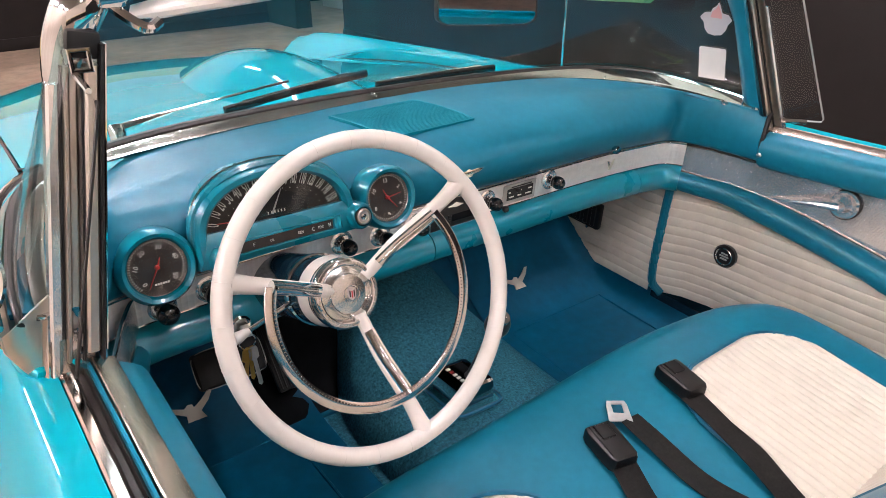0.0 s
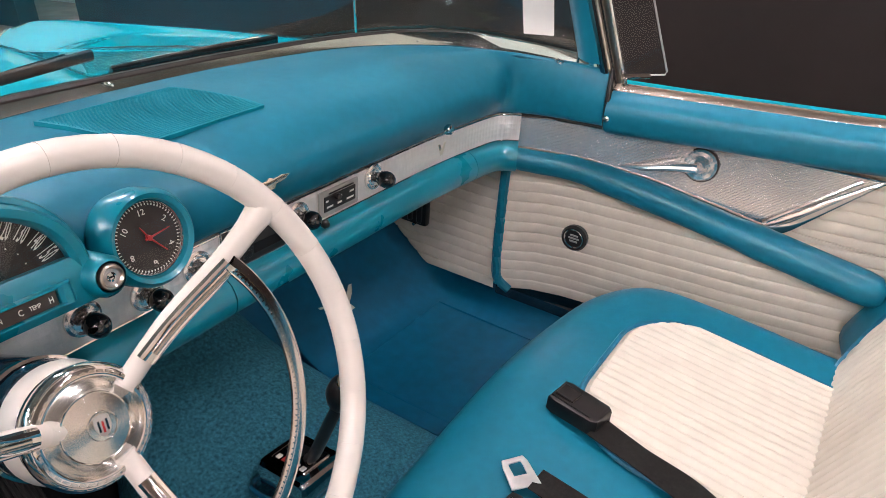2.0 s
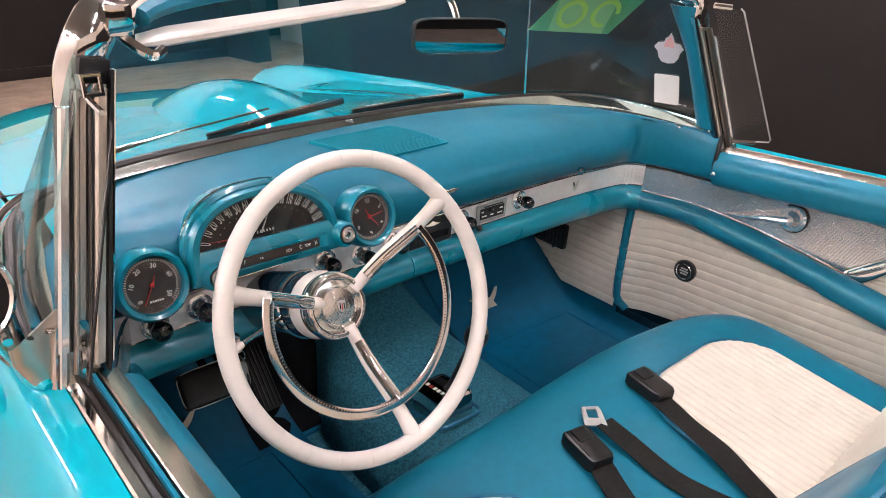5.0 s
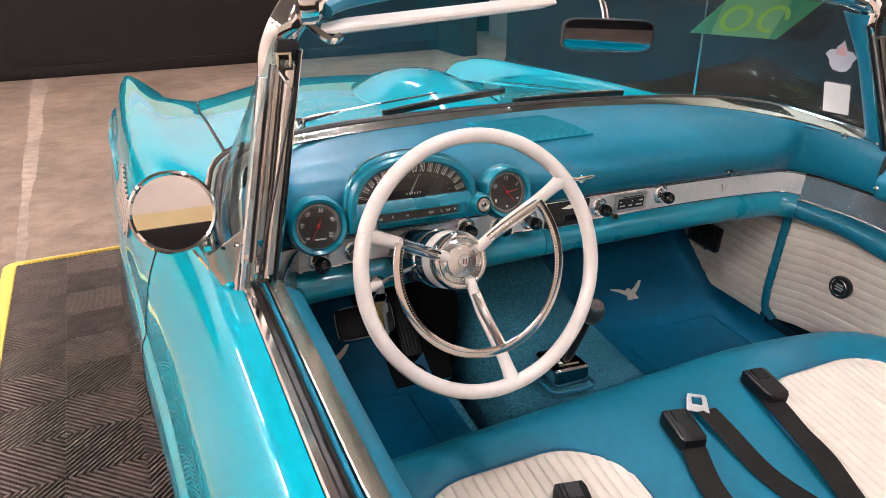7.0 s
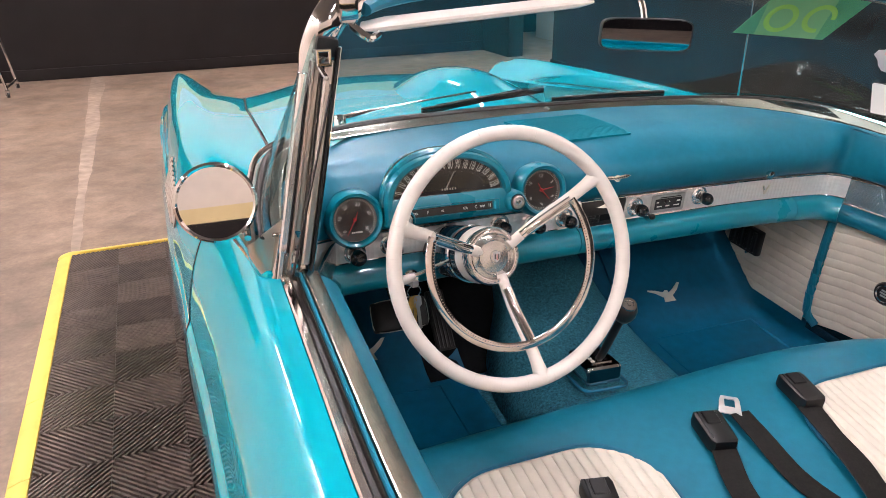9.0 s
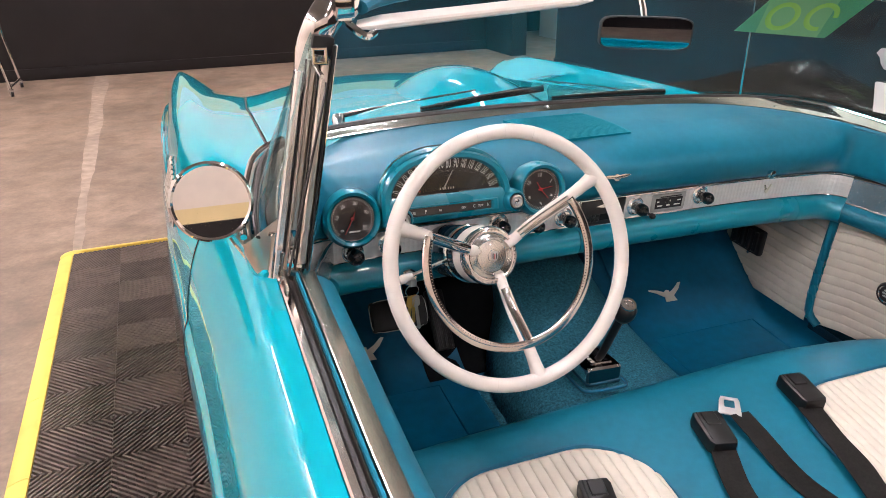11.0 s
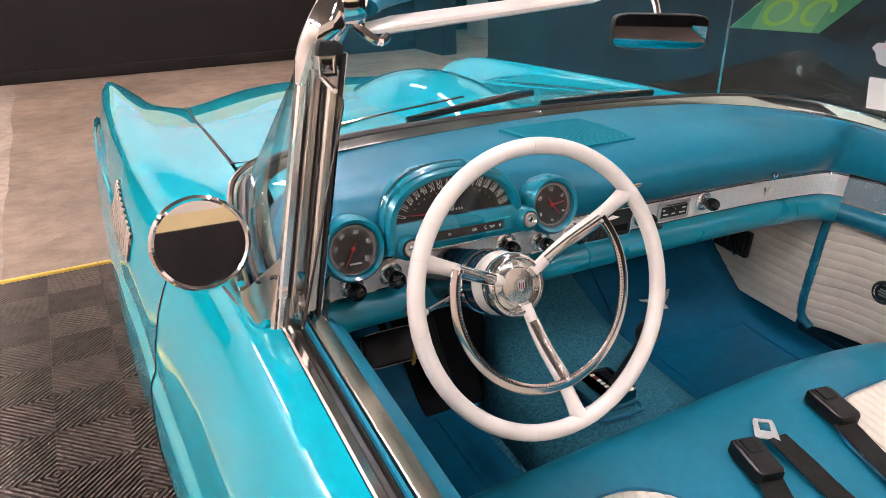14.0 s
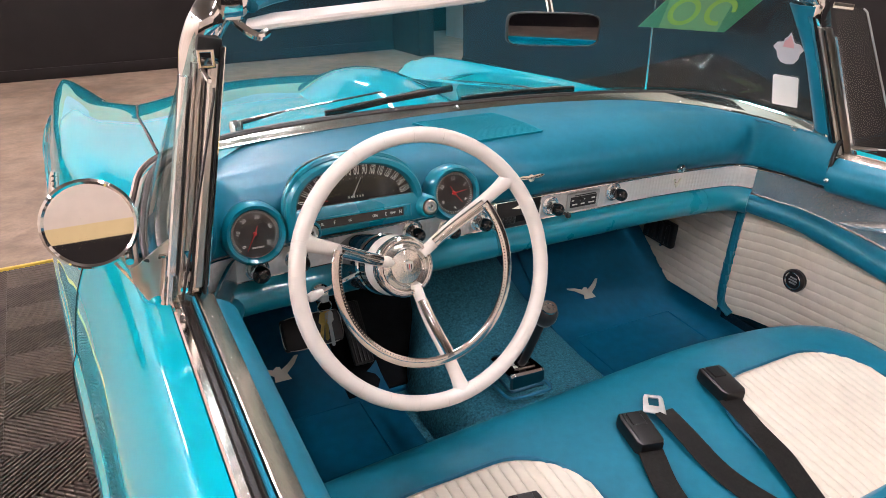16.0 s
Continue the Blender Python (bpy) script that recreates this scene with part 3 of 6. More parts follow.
for a, b in ((3, 34), (34, 53), (53, 65)):
    r = roll(a, b)
    if a > 3:
        r[0] = [p + (r[1][0] - r[0][0]) * 0.06 for p in r[0]]
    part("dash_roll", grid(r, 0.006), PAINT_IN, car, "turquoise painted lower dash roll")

# ---- floor, firewall, doors inside ----
FLOOR = 0.47
part("cabin_floor", box((-0.78, -1.42, FLOOR - 0.03), (0.80, 0.12, FLOOR)), CARPET, car, "teal carpeted cabin floor")
part("toe_board", grid([[V((x, y, z)) for x in (-0.74, 0, 0.74)] for y, z in ((0.11, FLOOR), (0.17, FLOOR + 0.015), (0.40, FLOOR + 0.20), (0.46, FLOOR + 0.30), (0.47, 0.95))], 0.01), MATBLUE, car, "teal toe board and firewall")
# near-black sheet laid just above the toe board left of the tunnel
part("toe_sheet", grid([[V((x, y, z)) for x in np.linspace(-0.345, -0.10, 5)] for y, z in ((0.115, FLOOR + 0.012), (0.17, FLOOR + 0.032), (0.39, FLOOR + 0.215), (0.445, FLOOR + 0.31), (0.45, 0.86))], 0.008), DARK, car, "black sheet over the toe board by the pedals")


def door_x(y):
    return lerp([(-0.9, 0.875), (-0.67, 0.828), (-0.5, 0.800), (-0.2, 0.768), (-0.1, 0.756), (-0.03, 0.722), (0.0, 0.70), (0.1, 0.69)], y)[0]


def ribbed(xf, y0, y1, z0, z1, pitch, side, top=None, ny=14, nosefn=None):
    """A channelled panel of horizontal rolls."""
    rows = []
    n = int(round((z1 - z0) / pitch))
    for y in np.linspace(y0, y1, ny):
        hi = top(y) if top else z1
        row = []
        for k in range(n + 1):
            for u, puff in ((0, 0.0), (0.07, 0.0022), (0.2, 0.0033), (0.5, 0.0038), (0.8, 0.0033), (0.93, 0.0022)):
                if k < n or u == 0:
                    row.append(V((side * (xf(y) - puff), y, min(z0 + (k + u) * pitch, hi))))
        rows.append(row)
    return grid(rows)


STRIP_TOP = [(-0.70, 0.945), (-0.4, 0.952), (-0.2, 0.955), (0.0, 0.952)]
STRIP_BOT = [(-0.70, 0.80), (-0.52, 0.816), (-0.3, 0.862), (-0.15, 0.882), (0.0, 0.892)]
for side in (1, -1):
    xf = lambda y: door_x(y) - (0.0 if side > 0 else 0.06)
    part("door_panel", ribbed(xf, -0.006, -0.86, 0.525, 0.868, 0.0245, side, top=lambda y: lerp(STRIP_BOT, y)[0] - 0.002), WHITE, DOORS[side], "white vinyl door panel with horizontal pleats")
    part("door_panel_upper", ribbed(lambda y: xf(y) + 0.006, -0.53, -0.86, 0.77, 0.966, 0.0245, side), WHITE, DOORS[side], "white pleated vinyl above the armrest")
    # aluminium strip
    sp = spl([(0.645, -0.004, 0), (0.664, -0.035, 0), (0.69, -0.09, 0), (0.728, -0.19, 0), (0.762, -0.36, 0), (0.785, -0.52, 0), (0.808, -0.68, 0)], 40)
    rows = []
    for i, p in enumerate(sp):
        top, bot = lerp(STRIP_TOP, p.y)[0], lerp(STRIP_BOT, p.y)[0]
        if p.y < -0.52:
            bot = bot + (top - bot) * min(1.0, (-0.52 - p.y) / 0.155)
        rows.append([V((side * (p.x - (0 if side > 0 else 0.05)), p.y, bot + (top - bot) * k / 6)) for k in range(7)])
    part("door_strip", grid(rows, 0.004), ALU, DOORS[side], "brushed aluminium door strip")
    for k in range(1, 48):
        z = 0.955 - 0.0030 * k
        line = [V((r[0].x - side * 0.0042, r[0].y, z)) for r in rows if r[0].z + 0.002 < z < r[-1].z - 0.002]
        if len(line) > 2:
            part("strip_ridge", tube(line, 0.0007, 5, flat=0.4), ALU, DOORS[side])
    part("strip_bead", tube([r[0] + V((-side * 0.004, 0, 0)) for r in rows], 0.003, 6), CHROME, DOORS[side], "bright lower bead of the door strip")
    part("strip_bead", tube([r[-1] + V((-side * 0.004, 0, 0)) for r in rows], 0.002, 6), CHROME, DOORS[side], "bright upper bead of the door strip")
    # armrest roll
    ap = spl([(0.655, -0.01, 0.868), (0.685, -0.07, 0.862), (0.715, -0.16, 0.855), (0.745, -0.34, 0.822), (0.758, -0.52, 0.79), (0.765, -0.70, 0.76), (0.77, -0.73, 0.755)], 30)
    part("armrest", tube([V((side * (p.x - (0 if side > 0 else 0.05)), p.y, p.z)) for p in ap], [0.025] * 3 + [0.027] * 8 + [0.030] * 8 + [0.033] * 6 + [0.031, 0.029, 0.025, 0.018, 0.007], 14), VINYL, DOORS[side], "padded teal vinyl armrest roll")
    # kick panel ahead of the door
    kp = ribbed(lambda y: 0.70, 0.34, 0.004, 0.52, 0.86, 0.0245, side, ny=8)
    part("kick_panel", kp, WHITE, car, "white pleated vinyl kick panel")
    part("door_edge_trim", tube(spl([(side * 0.694, 0.0, 0.86), (side * 0.692, 0.002, 0.7), (side * 0.692, 0.0, 0.6), (side * 0.70, -0.004, 0.55), (side * 0.71, -0.03, 0.525)], 14), 0.011, 8), VINYL, car, "teal vinyl door edge welt")
    # sill colour also carries the shade at the foot of the door panel
    part("door_sill", box((min(side * 0.738, side * 0.83), -0.86, FLOOR), (max(side * 0.738, side * 0.83), 0.02, 0.51), 0.008), NAVY, car, "dark door sill, shade below the door panel put into its colour")

# tunnel
rows = []
for y in np.linspace(0.44, -0.5, 16):
    h = lerp([(-0.5, 0.10), (0.0, 0.115), (0.2, 0.16), (0.44, 0.32)], y)[0]
    e = lerp([(-0.5, 0.0), (0.0, 0.01), (0.12, 0.03), (0.25, 0.09), (0.44, 0.12)], y)[0]
    k = [(-0.235 + e, FLOOR - 0.01), (-0.215 + e, FLOOR + h * 0.5), (-0.16 + e * 0.8, FLOOR + h * 0.92), (0.0, FLOOR + h), (0.12, FLOOR + h * 0.9), (0.215, FLOOR + h * 0.4), (0.25, FLOOR - 0.01)]
    rows.append([V((p.x, y, p.z)) for p in spl([(u, 0, w) for u, w in k], 22)])
part("tunnel", grid(rows, 0.01), CARPET, car, "teal carpet over the transmission tunnel")

# ---- bench seat ----
bench = new("bench_seat")
bench.parent = car
tagged(bench, "teal bench seat with white pleated inserts")
SEAT = [(-0.74, -0.42), (-0.70, -0.33), (-0.60, -0.285), (-0.35, -0.265), (0.0, -0.25), (0.25, -0.24), (0.42, -0.25), (0.56, -0.275), (0.655, -0.335), (0.69, -0.44), (0.71, -0.70)]


def seat_top(x, y):
    return 0.647 + 0.045 * min(1.0, max(0.0, (y + 0.75) / 0.4)) - 0.0 * x


rows = []
front = spl([(x, y, 0) for x, y in SEAT], 60)
for i, p in enumerate(front):
    c = V((p.x * 0.72, -0.80, 0))
    row = []
    for dz, s in ((-0.22, 0.0), (-0.10, -0.01), (-0.055, -0.012), (-0.02, 0.004), (-0.004, 0.035), (0.0, 0.08)):
        d = (c - p).normalized()
        q = p + d * s
        row.append(V((q.x, q.y, seat_top(q.x, q.y) + dz)))
    row = spl(row, 16)
    last = row[-1]
    for k in (0.3, 0.6, 1.0):
        q = last.lerp(c, k)
        row.append(V((q.x, q.y, seat_top(q.x, q.y) - 0.004 * k)))
    rows.append(row)
part("seat_cushion", grid(rows), VINYL, bench, "teal vinyl bench seat cushion")


def insert_outline(x0, x1, y0, y1, r, n=10):
    out = []
    for cx, cy, a0 in ((x1 - r, y1 - r, 0), (x0 + r, y1 - r, 90), (x0 + 0.03, y0 + 0.03, 180), (x1 - 0.03, y0 + 0.03, 270)):
        rr = r if a0 < 180 else 0.03
        out += [(cx + rr * math.cos(radians(a0 + 90 * k / n)), cy + rr * math.sin(radians(a0 + 90 * k / n))) for k in range(n + 1)]
    return out


def pleated(outline, place, pitch, puff, step):
    """A pleated insert inside an outline (a, b); place(a, b, lift) puts it on its cushion; pleats run along b."""
    xs = [p[0] for p in outline]
    lo, hi = min(xs), max(xs)
    n = int(math.ceil((hi - lo) / pitch))
    rows = []
    for k, u in [(k, u) for k in range(n) for u in (0, 0.08, 0.22, 0.5, 0.78, 0.92)]:
        x = lo + (k + u) * pitch
        if x > hi - 0.0005:
            break
        x = max(x, lo + 0.0006)
        cut = []
        for (xa, ya), (xb, yb) in zip(outline, outline[1:] + outline[:1]):
            if (xa - x) * (xb - x) < 0:
                cut.append(ya + (yb - ya) * (x - xa) / (xb - xa))
        ya, yb = min(cut), max(cut)
        lift = puff * {0: 0.0, 0.08: 0.55, 0.22: 0.85, 0.5: 1.0, 0.78: 0.85, 0.92: 0.55}[u]
        rows.append([place(x, ya + (yb - ya) * v, (lift + 0.004) * (1 if 0.02 < v < 0.98 else 0)) for v in (0, 0.012, 0.03, 0.2, 0.35, 0.5, 0.65, 0.8, 0.97, 0.988, 1)])
    return grid(rows)


for x0, x1 in ((0.17, 0.575), (-0.56, -0.16)):
    o = insert_outline(x0, x1, -0.76, -0.375, 0.13)
    part("seat_insert", pleated(o, lambda x, y, d: V((x, y, seat_top(x, y) + d)), 0.0195, 0.003, 0.0033), WHITE, bench, "white pleated vinyl seat insert")
    part("seat_piping", tube([V((x, y, seat_top(x, y) + 0.002)) for x, y in o], 0.0045, 6, closed=True), PIPING, bench, "teal piping round the insert")

# seat back: a leaning cushion with rolled top
def back_pt(x, u, d):
    """u: 0 at the cushion, 1 at the top; d: outwards from the face."""
    return V((x, -0.70, 0.62)) + V((0, -0.18, 0.38)) * u + V((0, 0.904, 0.428)) * d


def back_fall(x):
    return 1 - 0.40 * max(0.0, (abs(x) - 0.66) / 0.19) ** 2.6


rows = []
for k in range(61):
    a = -1 + 2 * k / 60
    x = 0.85 * math.copysign(abs(a) ** 0.85, a)
    pr = [(0, -0.03), (0.1, 0.0), (0.5, 0.004), (0.85, 0.006), (0.97, 0.012), (1.05, 0.004), (1.10, -0.03), (1.10, -0.075), (1.04, -0.125), (0.93, -0.15), (0.2, -0.16)]
    edge = 0.06 * max(0.0, (abs(x) - 0.79) / 0.06) ** 2 - 0.026 * math.exp(-(((abs(x) - 0.775) / 0.045) ** 2))
    rows.append(spl([back_pt(x, u * (back_fall(x) if u > 0.2 else 1), d - edge * (1 if d > -0.06 else 0)) for u, d in pr], 32))
part("seat_back", grid(rows), VINYL, bench, "teal vinyl seat back with a rolled top")
part("back_seam", tube([back_pt(x, 1.106 * back_fall(x), -0.046) for x in np.linspace(-0.74, 0.74, 40)], 0.0016, 6), PIPING, bench, "stitched seam along the seat back's top")
part("back_welt", tube([back_pt(x, 1.035 * back_fall(x), -0.128) for x in np.linspace(-0.76, 0.76, 40)], 0.006, 8), VINYL, bench, "teal welt along the seat back's rear edge")
half = [(0.64, 0.03), (0.685, 0.15), (0.71, 0.30), (0.72, 0.45), (0.712, 0.60), (0.688, 0.74), (0.635, 0.835), (0.55, 0.89), (0.36, 0.935), (0.18, 0.965), (0.0, 0.975)]
arch = [(p.x, p.y) for p in spl([(x, u, 0) for x, u in half], 40)]
arch = arch + [(-x, u) for x, u in arch[-2::-1]]
part("back_insert", pleated(arch, lambda x, u, d: back_pt(x, u, 0.006 + d), 0.0195, 0.003, 0.0035), WHITE, bench, "white pleated vinyl seat back insert")
part("back_piping", tube([back_pt(x, u, 0.011) for x, u in arch], 0.0055, 6), PIPING, bench, "teal piping round the back insert")
mid = [(p.x, p.y) for p in spl([(0.19, 0.0, 0), (0.17, 0.3, 0), (0.15, 0.5, 0), (0.12, 0.72, 0), (0.09, 0.83, 0), (0.04, 0.855, 0), (0, 0.86, 0)], 22)]
rows = []
for x, u in mid:
    xs = np.linspace(-x, x, 9) if x > 0 else np.zeros(9)
    rows.append([back_pt(float(q), u, 0.019 + 0.014 * max(0.0, 1 - (abs(q) / max(x, 1e-3)) ** 4) * (1 if u < 0.82 else 0.4)) for q in xs])
part("back_centre_panel", grid(rows), VINYL, bench, "raised teal vinyl centre panel of the seat back")
part("back_piping", tube([back_pt(x, u, 0.018) for x, u in mid + [(-x, u) for x, u in mid[-2::-1]]], 0.005, 6), PIPING, bench, "teal piping round the centre panel")

# ---- windshield ----
GB = [(0.742, -0.17), (0.735, -0.10), (0.715, 0.0), (0.68, 0.12), (0.60, 0.195), (0.44, 0.25), (0.2, 0.28), (0, 0.285)]
GT = [(0.645, -0.135), (0.635, -0.115), (0.618, -0.085), (0.58, -0.035), (0.50, 0.015), (0.38, 0.06), (0.19, 0.095), (0, 0.105)]
GB = [(-x, y) for x, y in GB] + GB[-2::-1]
GT = [(-x, y) for x, y in GT] + GT[-2::-1]
NB = 61
gb = spl([(x, y, 0) for x, y in GB], NB)
gt = spl([(x, y, 0) for x, y in GT], NB)
zb = lambda i: 1.088 - 0.03 * abs(2 * i / (NB - 1) - 1) ** 3
zt = lambda i: 1.385 - 0.085 * max(0.0, (abs(2 * i / (NB - 1) - 1) - 0.6) / 0.4) ** 3
rows = [[V((*gb[i].lerp(gt[i], k / 10).xy, zb(i) + (zt(i) - zb(i)) * k / 10)) for k in range(11)] for i in range(NB)]
pane = part("windshield", grid(rows), GLASS, car, "curved tinted windshield glass")
pane.visible_shadow = False
part("windshield_seal", tube([V((*gb[i].xy, zb(i) - 0.002)) for i in range(NB)], [0.004 + 0.007 * min(1.0, min(i, NB - 1 - i) / 18) for i in range(NB)], 10), SEAL, car, "black rubber windshield seal")
SKIRT = ((0.010, 0.004), (0.020, 0.010), (0.019, 0.030), (0.010, 0.052), (-0.002, 0.078))
for side in (-1, 1):
    wide = 0.012 if side < 0 else 0.0
    rng = range(0, 17) if side < 0 else range(NB - 17, NB)
    part("reveal_moulding", tube([gb[i] - inward(gb, i) * 0.020 + V((0, 0, zb(i) + 0.001)) for i in rng], 0.0055, 8), CHROME, car, "bright reveal moulding round the glass")
    part("reveal_skirt", grid([[gb[i] - inward(gb, i) * d + V((0, 0, zb(i) - e)) for d, e in (SKIRT if side < 0 else ((0.010, 0.004), (0.020, 0.010), (0.023, 0.030), (0.018, 0.055), (0.008, 0.09)))] for i in rng], 0.004), RAIL if side < 0 else PAINT, car, "satin stainless skirt below the glass" if side < 0 else "")
    part("cowl_ridge", tube(spl([(side * 0.655, 0.165, 1.008), (side * (0.698 + wide * 0.5), 0.09, 1.008), (side * (0.722 + wide), 0.0, 1.004), (side * (0.729 + wide), -0.075, 1.000), (side * (0.724 + wide * 1.3), -0.135, 0.998), (side * (0.716 + wide * 1.6), -0.168 - wide, 0.996)], 24), [0.010, 0.015] + [0.018] * 18 + [0.017, 0.015, 0.011, 0.005], 12), PAINT, car, "raised body edge round the windshield corner")
# lower chrome moulding inside
rows = []
for i in range(NB):
    g = gb[i]
    n = inward(gb, i)
    w = wp[min(int(round(i * (NS - 1) / (NB - 1))), NS - 1)]
    inner = V((*w.xy, 0))
    outer = g + n * 0.015
    slim = min(1.0, max(0.0, (-0.42 - g.x) / 0.15))
    inner = inner.lerp(outer + n * 0.020, slim)
    tip = float(np.interp(i / (NB - 1), [0, 0.55, 0.75, 1], [0.0042, 0.0045, 0.009, 0.013]))
    rows.append([V((*outer.xy, zb(i) + tip - 0.004)), V((*(outer * 0.9 + inner * 0.1).xy, zb(i) + tip)), V((*(outer * 0.3 + inner * 0.7).xy, zb(i) + 0.002 - tip * 0.3)), V((*inner.xy, zb(i) - 0.003))])
# one moulding in two metals: brighter reflections at its right end are in the tone
part("windshield_moulding", grid(rows[:44], 0.004), STAINLESS, car, "polished stainless lower windshield moulding")
part("moulding_bright_end", grid(rows[43:NB - 2], 0.004), CHROME, car, "right end of the windshield moulding, brighter reflections put into its metal")
# posts and header
def bar(p0, p1, w, d):
    """A straight bar of section w (across the car) by d (along it) with chamfered edges."""
    sec = [(-w / 2, -d * 0.3), (-w * 0.3, -d / 2), (w * 0.3, -d / 2), (w / 2, -d * 0.3), (w / 2, d / 2), (-w / 2, d / 2)]
    bm = bmesh.new()
    lo, hi = ([bm.verts.new(V(p) + V((x, y, 0))) for x, y in sec] for p in (p0, p1))
    for k in range(6):
        j = (k + 1) % 6
        bm.faces.new((lo[k], lo[j], hi[j], hi[k]))
    bm.faces.new(lo[::-1])
    bm.faces.new(hi)
    return bm


def post_at(side, dx, z, dy=0.0):
    """A place on the rear face of a windshield post; dx inwards from its outer edge."""
    k = (z - 1.063) / 0.227
    x = -0.714 + 0.049 * k + dx
    if side > 0:
        x -= 0.030 - 0.042 * k
        dy += 0.85 * dx - 0.030
    return V((side * -x, -0.167 + 0.049 * k - 0.4 * dx + dy, z))


for side in (-1, 1):
    for name, d0, d1, z0, z1, dy, dep, ma, label in (
            ("vent_frame_bar", 0.0, 0.0128, 0.992, 1.288, 0.0, 0.016, HANDLE, "chrome vent window frame bar"),
            ("frame_seal", 0.0128, 0.0150, 1.02, 1.305, 0.002, 0.014, RUBBER, "black rubber frame seal"),
            ("channel_edge", 0.0150, 0.0195, 1.01, 1.305, -0.003, 0.014, RAIL, "chrome channel edge"),
            ("glass_channel", 0.0195, 0.0295, 1.01, 1.30, 0.004, 0.010, RAIL, "stainless window channel"),
            ("channel_seal", 0.0295, 0.0325, 1.01, 1.30, -0.002, 0.014, RUBBER, "black rubber channel seal"),
            ("post_face", 0.0325, 0.0460, 1.02, 1.305, -0.003, 0.016, RAIL, "satin chrome post face"),
            ("post_seal", 0.0460, 0.0500, 1.01, 1.325, -0.004, 0.012, RUBBER, "black rubber post seal"),
            ("post_edge", 0.0500, 0.0525, 1.02, 1.325, -0.003, 0.010, CHROME, "thin bright post edge")):
        mid_d = (d0 + d1) / 2
        part(name, bar(post_at(side, mid_d, z0, dy), post_at(side, mid_d, z1, dy), d1 - d0, dep), ma, car, label)
    core = [post_at(side, 0.030, z, 0.026) for z in (1.0, 1.10, 1.20, 1.28)]
    part("windshield_post", tube(spl(core, 12), 0.017, 12, flat=0.8, up=(0, 1, 0)), CHROME, car, "polished chrome windshield post")
    bend = spl([post_at(side, 0.022, 1.235, 0.022), post_at(side, 0.022, 1.285, 0.020), post_at(side, 0.026, 1.32, 0.020), V((side * -1 * -0.620, -0.108, 1.352)), V((side * 0.592, -0.085, 1.376)), V((side * 0.54, -0.048, 1.386)), V((side * 0.50, -0.03, 1.389))], 16)
    part("post_bend", tube(bend, [0.010, 0.015, 0.019, 0.022, 0.024] + [0.025] * 11, 14, flat=0.85, up=(0, 1, 0)), CHROME, car, "polished chrome bend from post to header")
    part("post_shoe", bar(post_at(side, 0.022, 0.982, 0.004), post_at(side, 0.022, 1.034, 0.004), 0.044, 0.012), STAINLESS, car, "stainless shoe at the post's base")
    if side < 0:
        rows = []
        for (d, e), (dx, up) in zip(SKIRT, ((0.010, 1.086), (0.006, 1.066), (0.002, 1.040), (-0.001, 1.012), (-0.003, 0.985))):
            a, b = gb[0] - inward(gb, 0) * d + V((0, 0, zb(0) - e)), post_at(side, dx, up, 0.004)
            rows.append(spl([a + V((0, 0.012, 0)), a, a.lerp(b, 0.5) + V((-0.002, -0.003, 0)), b], 9))
        part("corner_gusset", grid(rows, 0.003), RAIL, car, "satin stainless gusset between glass corner and post")
    part("post_foot", bar(post_at(side, 0.004, 0.985, 0.010), post_at(side, 0.004, 1.062, 0.010), 0.020, 0.030), CHROME, car, "chrome post foot")
    if side < 0:
        continue
    rows = []
    for z in np.linspace(1.078, 1.345, 9):
        fore = V((side * lerp([(1.045, 0.718), (1.08, 0.708), (1.242, 0.646), (1.355, 0.590)], z)[0], lerp([(1.045, -0.132), (1.08, -0.122), (1.242, -0.094), (1.355, -0.058)], z)[0], z))
        aft = post_at(side, 0.050, min(z, 1.31), 0.0) + V((0, 0, max(0.0, z - 1.31)))
        m1 = fore.lerp(aft, 0.5) + V((side * -0.012, 0, 0))
        rows.append(spl([fore + V((side * 0.01, 0.004, 0)), fore, m1, aft], 10))
    part("post_cover", grid(rows, 0.003), VINYL, car, "teal painted inner windshield post")
hd = spl([(-0.595, -0.10, 1.365), (-0.53, -0.045, 1.385), (-0.38, 0.02, 1.395), (-0.19, 0.05, 1.40), (0, 0.06, 1.402), (0.19, 0.05, 1.40), (0.38, 0.02, 1.395), (0.53, -0.045, 1.385), (0.595, -0.10, 1.365)], 40)
part("windshield_header", tube(hd, 0.024, 12, flat=0.8), CHROME, car, "polished chrome windshield header")

# ---- steering wheel ----
WN = V((0.0095, 0.919, -0.394)).normalized()
WC = V((-0.363, -0.268, 1.011))
WM = facing(WC, -WN)
wheel = new("steering_wheel")
wheel.parent = car
tagged(wheel, "ivory three-spoke steering wheel with chrome horn ring")


def on_wheel(r, deg, d):
    """A place on the wheel: radius, angle anticlockwise from its right, and depth towards the driver."""
    return WM @ V((r * math.cos(radians(deg)), r * math.sin(radians(deg)), d))


